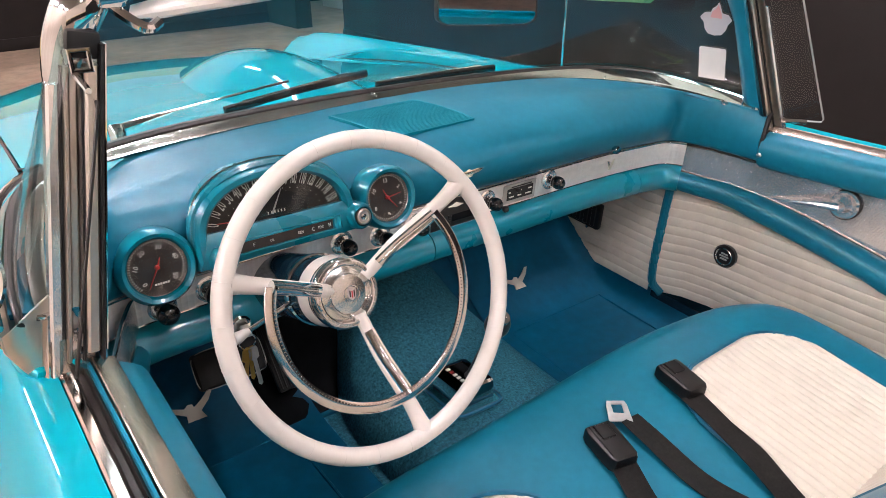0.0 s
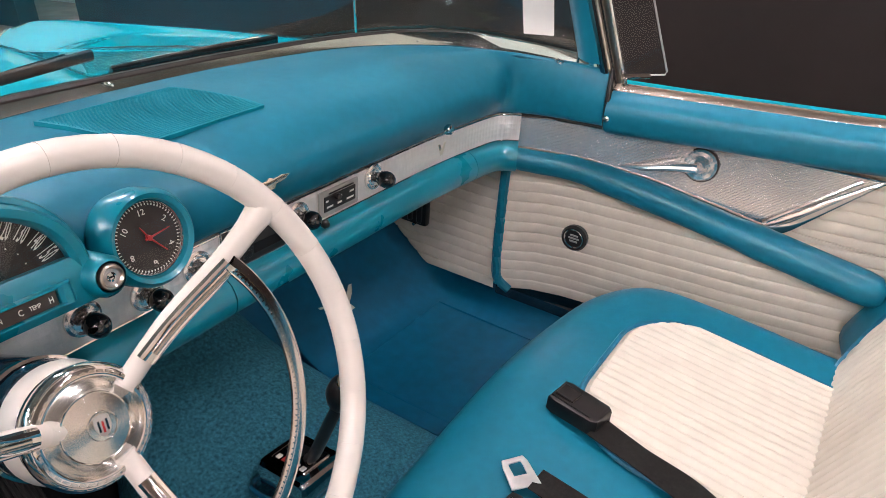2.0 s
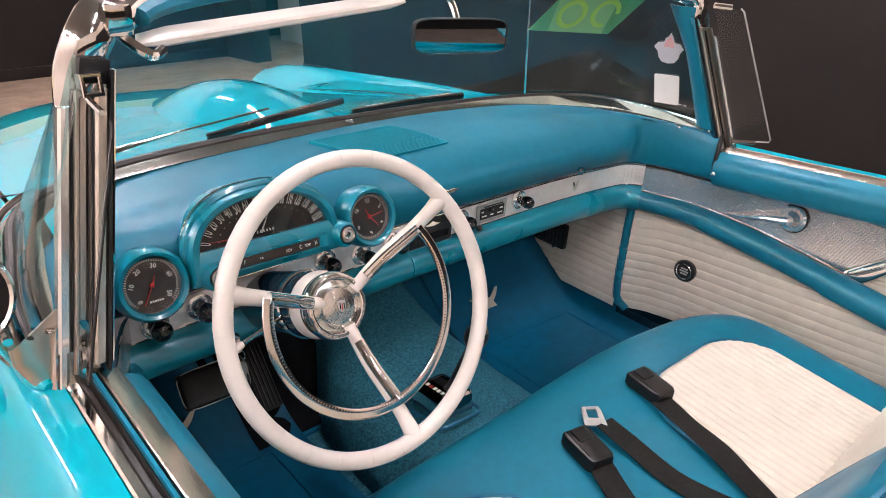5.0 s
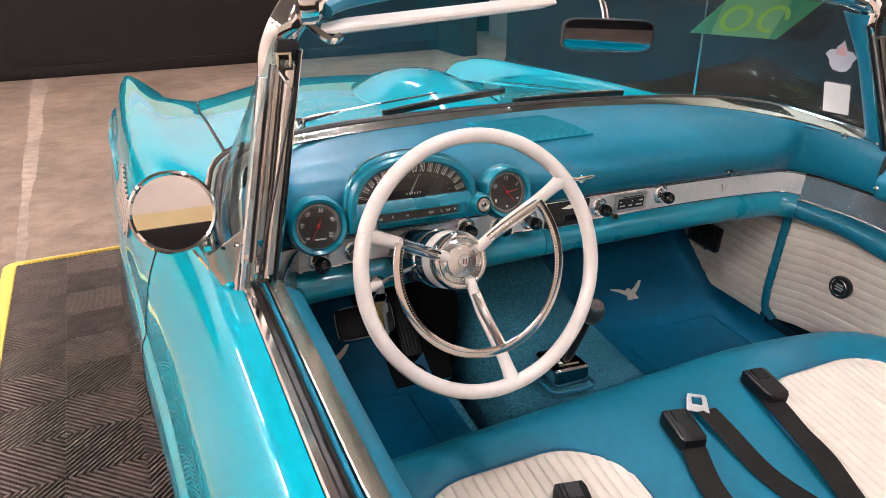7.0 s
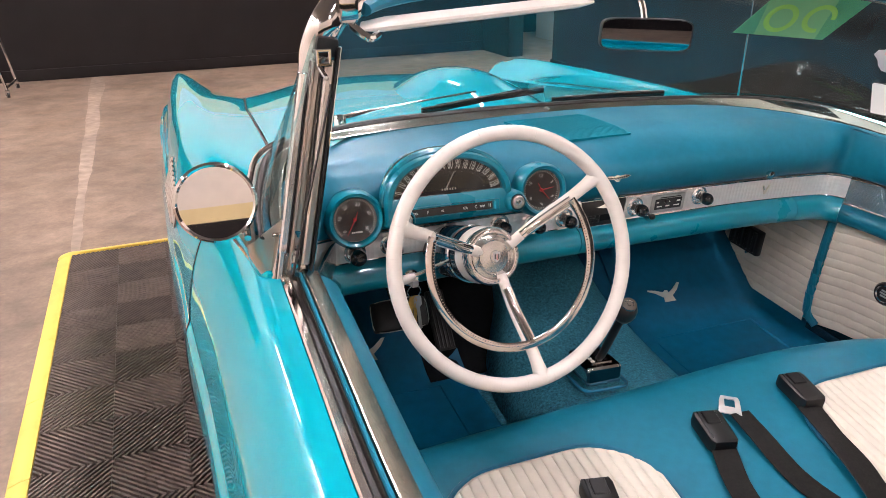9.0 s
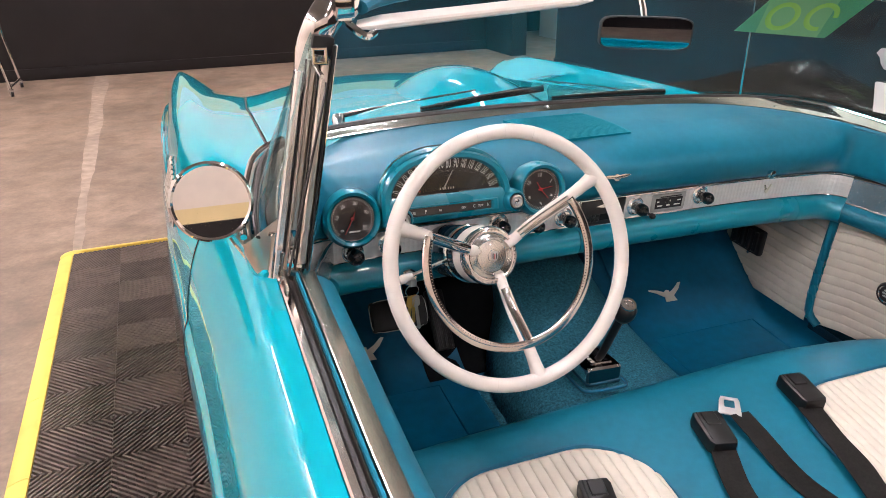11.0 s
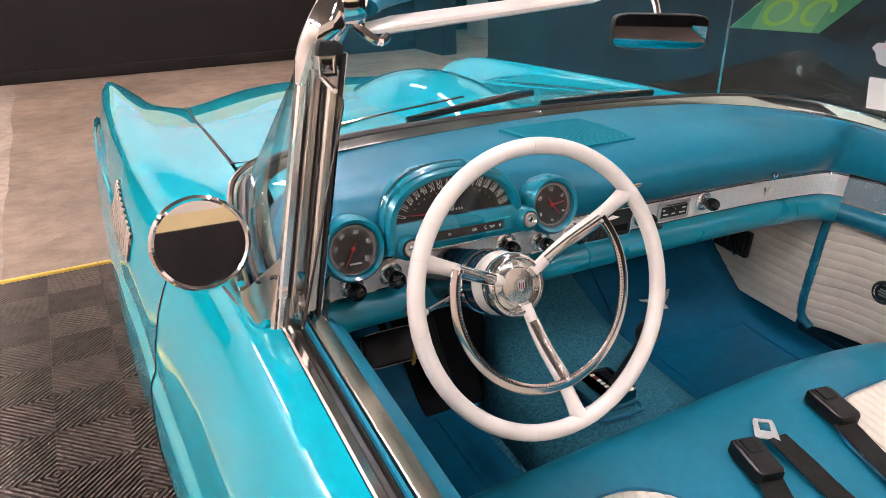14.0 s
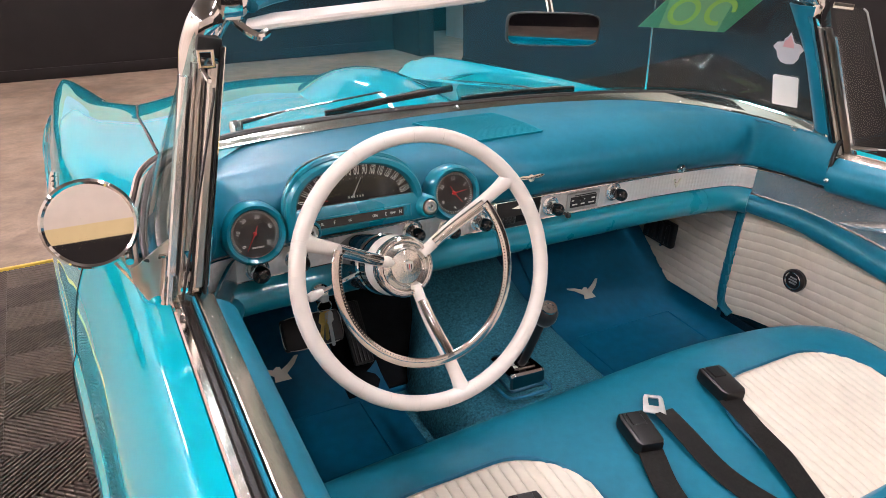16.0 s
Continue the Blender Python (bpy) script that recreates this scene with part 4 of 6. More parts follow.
part("rim", tube([on_wheel(0.2015, 360 * k / 72, -0.002) for k in range(72)], 0.0120, 16, closed=True, up=tuple(-WN)), IVORY, wheel, "ivory steering wheel rim")
for k in range(26):
    seam = on_wheel(0.2015, 6 + 360 * k / 26, -0.002)
    fwd = (on_wheel(0.2015, 7 + 360 * k / 26, -0.002) - seam).normalized()
    part("rim_seam", tube([seam + (Matrix.Rotation(2 * math.pi * j / 16, 3, fwd) @ WN) * 0.0118 for j in range(16)], 0.00045, 5, closed=True, up=tuple(fwd)), SEAM, wheel, "thin grip seam")
HUBD = -0.067
for a in (36, 158.5, 278):
    bm = tube(spl([on_wheel(0.03, a, HUBD - 0.004), on_wheel(0.09, a, HUBD + 0.012), on_wheel(0.15, a, -0.02), on_wheel(0.198, a, -0.003)], 14), [0.0095, 0.0095, 0.0095, 0.0095, 0.0096, 0.0097, 0.0098, 0.010, 0.0102, 0.0104, 0.0107, 0.0112, 0.0125, 0.0150], 12, flat=0.8, up=tuple(-WN))
    part("spoke", bm, IVORY, wheel, "ivory spoke")
    part("spoke_insert", tube(spl([on_wheel(0.054, a, HUBD + 0.008), on_wheel(0.09, a, HUBD + 0.024), on_wheel(0.142, a, -0.008)], 8), 0.0085, 10, flat=0.55, up=tuple(-WN)), CHROME, wheel, "chrome spoke insert")
    part("spoke_groove", tube(spl([on_wheel(0.060, a, HUBD + 0.0155), on_wheel(0.09, a, HUBD + 0.0292), on_wheel(0.134, a, -0.0055)], 8), 0.0030, 8, flat=0.3, up=tuple(-WN)), STAINLESS, wheel, "dull groove along the spoke insert")
for k in range(120):
    a = 160 + 234 * k / 119
    part("milled_notch", box((0.1362, -0.0006, 0.0), (0.1385, 0.0006, 0.0004), 0, 1, WM @ pose(0, 0, -0.0069, 0, 0, a)), STAINLESS, wheel)
part("horn_ring", grid([[on_wheel(r, 158.5 + 237.5 * k / 90, d) for r, d in ((0.1345, -0.0100), (0.1345, -0.0076), (0.1360, -0.0068), (0.1420, -0.0062), (0.1480, -0.0068), (0.1495, -0.0078), (0.1495, -0.0100), (0.1420, -0.0112))] for k in range(91)], 0, True), POLISHED, wheel, "flat chrome horn ring")
HM = Matrix.Translation((-0.009, 0, 0.003)) @ WM @ Matrix.Translation((0, 0, HUBD))
part("hub_ring", lathe([(0.037, -0.004), (0.039, 0.001), (0.041, 0.0015), (0.045, 0.0005), (0.0475, -0.002), (0.0495, -0.006), (0.0495, -0.012), (0.047, -0.016), (0.047, -0.024)], HM, 48), CHROME, wheel, "chrome hub ring with engraved lines")
for r0, r1 in ((0.0415, 0.0437), (0.0447, 0.0468)):
    for k in range(40):
        a = 2 * math.pi * k / 40
        part("engraved_line", box((r0, -0.0024, 0.0), (r1, 0.0024, 0.0016 if r0 < 0.043 else 0.0004), 0, 1, HM @ pose(0, 0, 0.0 if r0 < 0.043 else -0.0012, 0, 0, math.degrees(a))), SILVER, wheel)
lens = part("hub_button", lathe([(0.0, 0.004), (0.012, 0.0036), (0.0265, 0.002), (0.0275, 0.0005), (0.034, -0.003), (0.038, -0.004)], HM, 40), SILVER, wheel, "silvery horn button")
dome_glass = part("hub_lens", lathe([(0.0, 0.0145), (0.010, 0.0138), (0.020, 0.0115), (0.029, 0.0075), (0.035, 0.0035), (0.0385, -0.002)], HM, 40), CLEAR, wheel, "clear domed horn button lens")
dome_glass.visible_shadow = False
part("lens_circle", tube([HM @ V((0.027 * math.cos(2 * math.pi * k / 40), 0.027 * math.sin(2 * math.pi * k / 40), 0.0022)) for k in range(40)], 0.0007, 5, closed=True, up=tuple(-WN)), CHROME, lens)
crest_m = HM @ pose(0.004, -0.001, 0.0042, 0, 0, -6)
part("crest", slab([(-0.006, 0.008), (0.0, 0.0095), (0.006, 0.008), (0.0065, 0.0), (0.004, -0.006), (0.0, -0.009), (-0.004, -0.006), (-0.0065, 0.0)], crest_m, 0.0004), GREYMETAL, lens, "small shield crest")
for w, h, tone in ((-0.0032, 0.0, NAVY), (0.0, -0.001, RED), (0.0032, 0.0, NAVY)):
    part("crest_bar", box((w - 0.0008, h - 0.004, 0.0), (w + 0.0008, h + 0.005, 0.0004), 0, 1, crest_m @ Matrix.Translation((0, 0, 0.0004))), tone, lens)
part("crest_rim", tube([crest_m @ V((0.0115 * math.cos(2 * math.pi * k / 32), 0.0115 * math.sin(2 * math.pi * k / 32), -0.0002)) for k in range(32)], 0.0004, 5, closed=True, up=tuple(-WN)), CHROME, lens)
part("hub_bell", lathe([(0.044, -0.020), (0.0475, -0.026), (0.0505, -0.05), (0.048, -0.055)], HM, 36), IVORY, wheel, "ivory hub bell")
part("column_collar", lathe([(0.047, -0.054), (0.050, -0.056), (0.050, -0.075), (0.047, -0.078)], HM, 36), NAVY, car, "dark blue enamelled column collar")
# dark gloss replaces chrome here: the dark reflections are painted into the shroud
part("column", lathe([(0.046, -0.077), (0.048, -0.08), (0.05, -0.14), (0.05, -0.30)], HM, 36), NAVY, car, "steering column shroud, dark reflections of its chrome put into the colour")
part("column_ring", lathe([(0.050, -0.082), (0.0525, -0.084), (0.0525, -0.092), (0.050, -0.094)], HM, 36), CHROME, car, "chrome ring round the column")

# ---- instruments ----
FACE = V((0, -0.965, 0.262))


def gauge(name, at, r, label, marks, hands_at, texts, bezel=PAINT_IN):
    m = facing(at, FACE)
    g = new(name)
    g.parent = car
    tagged(g, label)
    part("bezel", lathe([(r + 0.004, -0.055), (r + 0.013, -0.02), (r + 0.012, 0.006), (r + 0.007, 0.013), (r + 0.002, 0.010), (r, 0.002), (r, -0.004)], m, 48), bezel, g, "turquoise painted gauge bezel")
    part("chrome_ring", lathe([(r + 0.001, 0.003), (r - 0.001, 0.005), (r - 0.003, 0.002), (r - 0.003, 0.0)], m, 40), CHROME, g)
    part("dial", lathe([(0, 0.0), (r, 0.0)], m, 32), DIAL, g, "dark brown dial face")
    for deg in marks:
        a = radians(deg)
        part("tick", box((-0.0005, -0.0010, 0), (0.0005, 0.0010, 0.0007), 0, 1, m @ pose(r * 0.88 * math.cos(a), r * 0.88 * math.sin(a), 0.0004, 0, 0, deg - 90)), INK, g)
    for deg, text in texts:
        a = radians(deg)
        part("numeral", words(text, r * 0.23, m @ pose(r * 0.68 * math.cos(a), r * 0.68 * math.sin(a), 0.001, 0, 0, (deg - 90) * 0.75), 0.0003), INK, g)
    for deg, ln in hands_at:
        a = radians(deg)
        part("needle", tube([m @ V((-0.2 * ln * math.cos(a), -0.2 * ln * math.sin(a), 0.003)), m @ V((ln * math.cos(a), ln * math.sin(a), 0.003))], [0.0013, 0.0006], 6), RED, g, "red needle")
    part("needle_cap", lathe([(0.0, 0.006), (0.003, 0.005), (0.0035, 0.001)], m, 12), RED, g)
    cover = part("cover_glass", lathe([(0, 0.008), (r - 0.002, 0.007)], m, 32), CLEAR, g)
    cover.visible_shadow = False
    return g


tach = gauge("tachometer", (-0.562, -0.030, 1.003), 0.0405, "round tachometer with a red needle", [225 - 5.4 * k for k in range(51)], [(66, 0.014), (240, 0.031)],
      [(225, "0"), (172, "10"), (125, "20"), (75, "30"), (20, "40"), (-40, "50")])
for k in range(6):
    part("print_bar", box((-0.0012, -0.0014, 0), (0.0012, 0.0014, 0.0004), 0, 1, facing((-0.562, -0.030, 1.003), FACE) @ pose(-0.006 + 0.0034 * k, -0.0235, 0.0006)), INK, tach)
gauge("dash_clock", (-0.188, -0.030, 1.018), 0.0405, "round dashboard clock with red pointers", [90 - 6 * k for k in range(60)], [(118, 0.016), (8, 0.026), (-50, 0.025)],
      [(90, "12"), (30, "2"), (-30, "4"), (-90, "6"), (-150, "8"), (150, "10")])

# speedometer pod: a half-round housing standing out of the pad
speedo = new("speedometer")
speedo.parent = car
tagged(speedo, "half-round speedometer in a turquoise painted housing")
SM = facing((-0.384, -0.028, 1.018), FACE)


def dome(w, h, low, n=28, flat=2.3):
    """An outline: straight below, a broad arch above."""
    out = [(w, low)]
    for k in range(n + 1):
        a = math.pi * k / n
        c, q = math.cos(a), math.sin(a)
        out.append((w * math.copysign(abs(c) ** (2 / flat), c), h * abs(q) ** (2 / flat)))
    return out + [(-w, low)]


def band(outer, inner, z0, z1, m, lip=0.003):
    """A frame between two outlines of equal length, from depth z0 to z1, with rounded lips."""
    bm = bmesh.new()
    prof = [(outer, z0), (outer, z1 - lip), ([(a[0] * 0.75 + b[0] * 0.25, a[1] * 0.75 + b[1] * 0.25) for a, b in zip(outer, inner)], z1), ([(a[0] * 0.25 + b[0] * 0.75, a[1] * 0.25 + b[1] * 0.75) for a, b in zip(outer, inner)], z1), (inner, z1 - lip), (inner, z0)]
    rings = [[bm.verts.new(m @ V((x, y, z))) for x, y in o] for o, z in prof]
    for a, b in zip(rings, rings[1:]):
        for k in range(len(a)):
            j = (k + 1) % len(a)
            bm.faces.new((a[k], a[j], b[j], b[k]))
    return bm


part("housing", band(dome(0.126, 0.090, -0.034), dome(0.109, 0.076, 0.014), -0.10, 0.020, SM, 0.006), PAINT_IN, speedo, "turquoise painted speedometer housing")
part("brow", tube([SM @ V((x * 1.02, y * 1.03 + 0.002, -0.002)) for x, y in dome(0.121, 0.088, 0.01)[1:-1]], 0.007, 8, up=tuple(FACE)), PAINT_IN, speedo, "rounded turquoise brow over the dial")
part("brow_trim", tube([SM @ V((x * 0.99, y + 0.003, -0.022)) for x, y in dome(0.122, 0.094, 0.02)[4:-4]], 0.003, 6, up=tuple(FACE)), CHROME, speedo, "thin bright arch behind the brow")
part("dial", slab(dome(0.109, 0.076, 0.013), SM @ Matrix.Translation((0, 0, 0.000)), 0.004), DIAL, speedo, "dark half-round dial")
part("dial_hub", slab([(0.052 * math.cos(math.pi * k / 20), 0.016 + 0.036 * math.sin(math.pi * k / 20)) for k in range(21)], SM @ Matrix.Translation((0, 0, 0.0045)), 0.0015), BLACK, speedo, "smooth black dial centre")
arc_u = np.linspace(0, 1, 200)
arc_c, arc_q = np.cos(math.pi * arc_u), np.sin(math.pi * arc_u)
arc_len = np.concatenate(([0.0], np.cumsum(np.hypot(np.diff(0.094 * np.sign(arc_c) * np.abs(arc_c) ** 0.87), np.diff(0.049 * np.abs(arc_q) ** 0.87)))))
arc_len /= arc_len[-1]
for k in range(16):
    a = math.pi * (1 - float(np.interp((k + 0.35) / 15.7, arc_len, arc_u)))
    c, q = math.cos(a), math.sin(a)
    px, py = 0.094 * math.copysign(abs(c) ** 0.87, c), 0.018 + 0.049 * abs(q) ** 0.87
    tilt = math.degrees(a) - 90
    part("numeral", words(str(k * 10), 0.0175, SM @ pose(px, py, 0.0045, 0, 0, tilt * 0.85) @ Matrix.Diagonal((0.60 if k < 10 else 0.40, 1.6, 1, 1)), 0.0003), INK, speedo)
    part("tick", box((-0.0006, -0.0006, 0), (0.0006, 0.0006, 0.0006), 0, 1, SM @ pose(px * 0.78, 0.016 + (py - 0.016) * 0.74, 0.0045)), INK, speedo)
part("speed_needle", tube([SM @ V((-0.006, 0.020, 0.007)), SM @ V((0.014, 0.054, 0.007))], [0.0016, 0.0006], 6), GREYMETAL, speedo, "pale speedometer needle")
part("needle", tube([SM @ V((-0.09, 0.024, 0.007)), SM @ V((-0.05, 0.021, 0.007))], [0.0006, 0.0012], 6), RED, speedo, "red pointer")
for k in range(6):
    part("odometer_wheel", box((-0.0023, -0.003, 0), (0.0023, 0.003, 0.001), 0, 1, SM @ pose(-0.012 + 0.0052 * k, 0.022, 0.006)), BLACK, speedo)
    part("odometer_digit", box((-0.0010, -0.0019, 0), (0.0010, 0.0019, 0.0012), 0, 1, SM @ pose(-0.012 + 0.0052 * k, 0.022, 0.006)), SEAM, speedo)
part("warning_strip", box((-0.092, -0.0085, 0), (0.082, 0.0085, 0.004), 0.002, 1, SM @ pose(0, -0.014, 0.0185)), DIAL, speedo, "dark warning light strip")
part("strip_frame", band([(0.096, -0.024), (0.096, -0.003), (-0.104, -0.003), (-0.104, -0.024)], [(0.083, -0.0215), (0.083, -0.0065), (-0.093, -0.0065), (-0.093, -0.0215)], 0.014, 0.0265, SM, 0.003), PAINT_IN, speedo)
for text, x, sz in (("FUEL", -0.072, 0.006), ("F", -0.048, 0.008), ("OIL", -0.020, 0.005), ("GEN", 0.026, 0.006), ("C", 0.047, 0.008), ("TEMP", 0.060, 0.0055), ("H", 0.075, 0.008)):
    part("lettering", words(text, sz, SM @ pose(x, -0.0145, 0.0227) @ Matrix.Diagonal((0.8, 1.1, 1, 1)), 0.0002), INK, speedo)
cover = part("cover_glass", slab(dome(0.108, 0.075, 0.014), SM @ Matrix.Translation((0, 0, 0.011)), 0.001), CLEAR, speedo)
cover.visible_shadow = False
for x, z in ((-0.478, 1.004), (-0.256, 1.015)):
    m = facing((x, -0.066, z), FACE)
    dimmer = part("round_boss", lathe([(0.024, -0.07), (0.021, -0.008), (0.017, -0.001), (0.0155, 0.0)], m, 28), PAINT_IN, car, "turquoise painted boss beside the speedometer")
    part("cap", lathe([(0.0135, -0.002), (0.0125, 0.002), (0.0105, 0.003), (0.0088, 0.001), (0.0086, -0.003)], m, 24), RAIL, dimmer, "chrome cap ring")
    part("cap_recess", lathe([(0.0088, 0.0), (0.0052, -0.001), (0.005, -0.001)], m, 20), GREYMETAL, dimmer)
    part("cap_centre", lathe([(0.0052, -0.0012), (0.0048, 0.001), (0.003, 0.0013), (0.0026, 0.0003), (0.0, 0.0003)], m, 16), CHROME, dimmer)
    part("cap_slot", box((-0.0024, -0.0008, 0.0), (0.0024, 0.0008, 0.0009), 0, 1, m), DARK, dimmer)

# ---- knobs and radio ----
def trim_y(x):
    return float(np.interp(x, [p.x for p in tp[8:62]], [p.y for p in tp[8:62]])) - 0.004


def knob(x, z, r=0.0125, name="dash_knob"):
    m = facing((x, trim_y(x), z), (0, -1, 0.06))
    k = part("dash_knob", lathe([(0.008, 0.002), (0.008, 0.006), (0.008, 0.013), (r * 0.75, 0.015), (r * 1.02, 0.020), (r * 1.12, 0.027), (r * 1.05, 0.034), (r * 0.8, 0.039), (r * 0.4, 0.0415), (0, 0.042)], m, 28), GLOSSBLACK, car, "black plastic dash knob")
    part("knob_collar", lathe([(0.0215, 0.0), (0.021, 0.004), (0.018, 0.0055), (0.015, 0.004), (0.013, 0.0065), (0.008, 0.007)], m, 28), HANDLE, k, "chrome collar")
    for d in range(0, 360, 30):
        a = radians(d)
        part("grip_rib", tube([m @ V((r * 0.72 * math.cos(a), r * 0.72 * math.sin(a), 0.0145)), m @ V((r * 1.0 * math.cos(a), r * 1.0 * math.sin(a), 0.020))], 0.0012, 5), BLACK, k)
    return k


for x, z in ((-0.557, 0.925), (-0.486, 0.930), (-0.255, 0.938), (-0.176, 0.929), (-0.102, 0.930), (0.078, 0.932), (0.252, 0.938)):
    knob(x, z, 0.0142 if x < -0.4 else 0.0122)
part("small_knob", lathe([(0.003, 0.0), (0.003, 0.012), (0.0065, 0.014), (0.007, 0.019), (0.004, 0.023), (0, 0.024)], facing((0.118, trim_y(0.118), 0.909), (0, -1, 0)), 14), BLACK, car, "small black push knob")
rm = facing((-0.008, trim_y(-0.008) - 0.001, 0.931), (0, -1, 0))
deck = part("radio", box((-0.054, -0.029, 0), (0.054, 0.029, 0.006), 0.003, 2, rm), BLACK, car, "black modern radio set in the dash trim")
part("radio_rim", band([(0.057, -0.031), (0.057, 0.031), (-0.057, 0.031), (-0.057, -0.031)], [(0.054, -0.0285), (0.054, 0.0285), (-0.054, 0.0285), (-0.054, -0.0285)], 0, 0.005, rm, 0.001), HANDLE, deck)
part("display", box((-0.005, -0.018, 0.006), (0.046, -0.004, 0.0066), 0, 1, rm), DARK, deck, "dark display window")
part("radio_badge", slab([(-0.02, 0.0), (-0.006, 0.004), (0, 0.007), (0.006, 0.004), (0.02, 0.0), (0.004, -0.003), (-0.004, -0.003)], rm @ Matrix.Translation((0.002, 0.014, 0.006)), 0.001), CHROME, deck)
for i in range(4):
    for j in range(2):
        part("button", box((-0.044 + i * 0.0095, -0.02 + j * 0.010, 0.006), (-0.037 + i * 0.0095, -0.013 + j * 0.010, 0.0085), 0.001, 1, rm), BLACK, deck)
part("radio_brow", box((-0.032, 0.0, 0), (0.032, 0.006, 0.010), 0.002, 2, rm @ Matrix.Translation((0.002, 0.034, 0.0))), CHROME, car, "chrome strip above the radio")
hm = facing((0.166, trim_y(0.166) - 0.001, 0.931), (0, -1, 0))
heater = part("heater_control", box((-0.045, -0.021, 0), (0.045, 0.021, 0.003), 0.002, 1, hm), GREYMETAL, car, "grey heater control panel")
part("heater_face", box((-0.036, -0.013, 0.003), (0.036, 0.012, 0.005), 0.001, 1, hm), BLACK, heater)
part("heater_slot", box((-0.024, 0.0135, 0.003), (0.032, 0.0155, 0.0042), 0, 1, hm), BLACK, heater)
part("heater_lever", lathe([(0.0, 0.012), (0.005, 0.010), (0.005, 0.004)], hm @ Matrix.Translation((-0.008, 0.006, 0)), 12), BLACK, heater)
for j, row in enumerate((((-0.030, 0.006), (-0.002, 0.010), (0.026, 0.010)), ((-0.024, 0.014), (-0.002, 0.010), (0.022, 0.016)))):
    for x, w in row:
        part("legend_bar", box((x - w / 2, 0.003 - j * 0.010, 0.005), (x + w / 2, 0.006 - j * 0.010, 0.0054), 0, 1, hm), INK, heater)
# emblems on the dash
em = facing((-0.018, -0.036, 1.026), (0, -0.93, 0.35))
part("dash_emblem", slab([(-0.034, 0.004), (-0.02, 0.0065), (-0.006, 0.005), (0, 0.008), (0.006, 0.005), (0.02, 0.0065), (0.034, 0.004), (0.022, -0.001), (0.008, -0.002), (0.004, -0.007), (-0.004, -0.007), (-0.008, -0.002), (-0.022, -0.001)], em, 0.003, 0.001), SATIN, car, "worn silver-gilt winged emblem on the dash pad")
part("glovebox_button", lathe([(0.009, -0.004), (0.009, 0.004), (0.007, 0.007), (0, 0.008)], facing((0.412, -0.022, 0.985), (0, -0.95, 0.3)), 16), CHROME, car, "chrome glovebox push button")
gm = facing((0.448, trim_y(0.448) - 0.001, 0.931), (0, -1, 0))
part("glovebox_badge", slab([(-0.012, 0.011), (-0.007, 0.011), (0, -0.003), (0.007, 0.011), (0.012, 0.011), (0.003, -0.011), (-0.003, -0.011)], gm, 0.002, 0.0006), SATIN, car, "small gilt vee badge")
# speaker grille plate on the pad


def on_plate(u, v, lift):
    """A place on the grille: u across, v from its far edge to its near edge, following the pad's crown."""
    x, y = (V((-0.170, 0.185, 0)).lerp(V((-0.128, 0.057, 0)), v)).lerp(V((0.030, 0.200, 0)).lerp(V((0.075, 0.064, 0)), v), u).xy
    return V((x, y, float(np.interp(y, [0.03, 0.06, 0.08, 0.10, 0.14, 0.18, 0.22], [1.0725, 1.0805, 1.0845, 1.0872, 1.0895, 1.0895, 1.086])) + lift))


grille = part("speaker_grille", grid([[on_plate(i / 12, j / 12, 0.0022) for i in range(13)] for j in range(13)], 0.006), GRILLE, car, "turquoise mesh speaker grille on the dash top")
for k in range(1, 36):
    part("grille_rib", tube([on_plate(0.02 + 0.12 * i, k / 36, 0.0024) for i in range(9)], 0.0006, 5), GRILLE, grille)

# ---- column, keys, pedals, shifter ----
part("turn_signal_lever", tube([(-0.40, -0.13, 0.955), (-0.49, -0.145, 0.937)], 0.0035, 8), CHROME, car, "chrome turn signal lever")
part("lever_tip", lathe([(0.0045, 0.0), (0.006, 0.006), (0.0085, 0.018), (0.007, 0.026), (0, 0.028)], facing((-0.488, -0.145, 0.9375), (-0.98, -0.15, -0.19)), 14), IVORY, car, "ivory tip of the turn signal lever")
ign = facing((-0.455, -0.030, 0.868), (0, -1, 0.1))
part("ignition_switch", lathe([(0.017, -0.01), (0.017, 0.004), (0.014, 0.007), (0.009, 0.006), (0.008, 0.003), (0, 0.003)], ign, 24), CHROME, car, "round chrome ignition lock")
keys = thing("key_ring", (-0.452, -0.045, 0.86), "key ring with brass and steel keys hanging from the ignition", "keys")
part("ring", tube([V((-0.452 + 0.013 * math.cos(2 * math.pi * k / 24), -0.046, 0.845 + 0.013 * math.sin(2 * math.pi * k / 24))) for k in range(24)], 0.0012, 6, closed=True), CHROME, keys)
part("ignition_key", box((-0.459, -0.052, 0.856), (-0.445, -0.036, 0.872), 0.002, 1), GREYMETAL, keys)
for dx, ln, ma, rot in ((-0.004, 0.062, GOLD, -6), (0.004, 0.070, GREYMETAL, 8), (0.001, 0.056, GOLD, 2)):
    m = pose(-0.452 + dx, -0.047 - abs(dx), 0.833, 90, 0, 0) @ pose(0, 0, 0, 0, 0, rot)
    part("key", slab([(-0.008, 0.0), (-0.006, 0.004), (0.006, 0.004), (0.008, 0.0), (0.008, -0.016), (0.003, -0.021), (0.0035, -ln), (0.0, -ln - 0.003), (-0.003, -ln), (-0.003, -0.021), (-0.008, -0.016)], m, 0.002), ma, keys, "hanging key")
bp = facing((-0.425, 0.115, 0.692), (0, -0.80, 0.6))
pedal = part("brake_pedal", box((-0.064, -0.034, -0.012), (0.064, 0.034, 0.006), 0.010, 3, bp), RUBBER, car, "black rubber brake pedal pad")
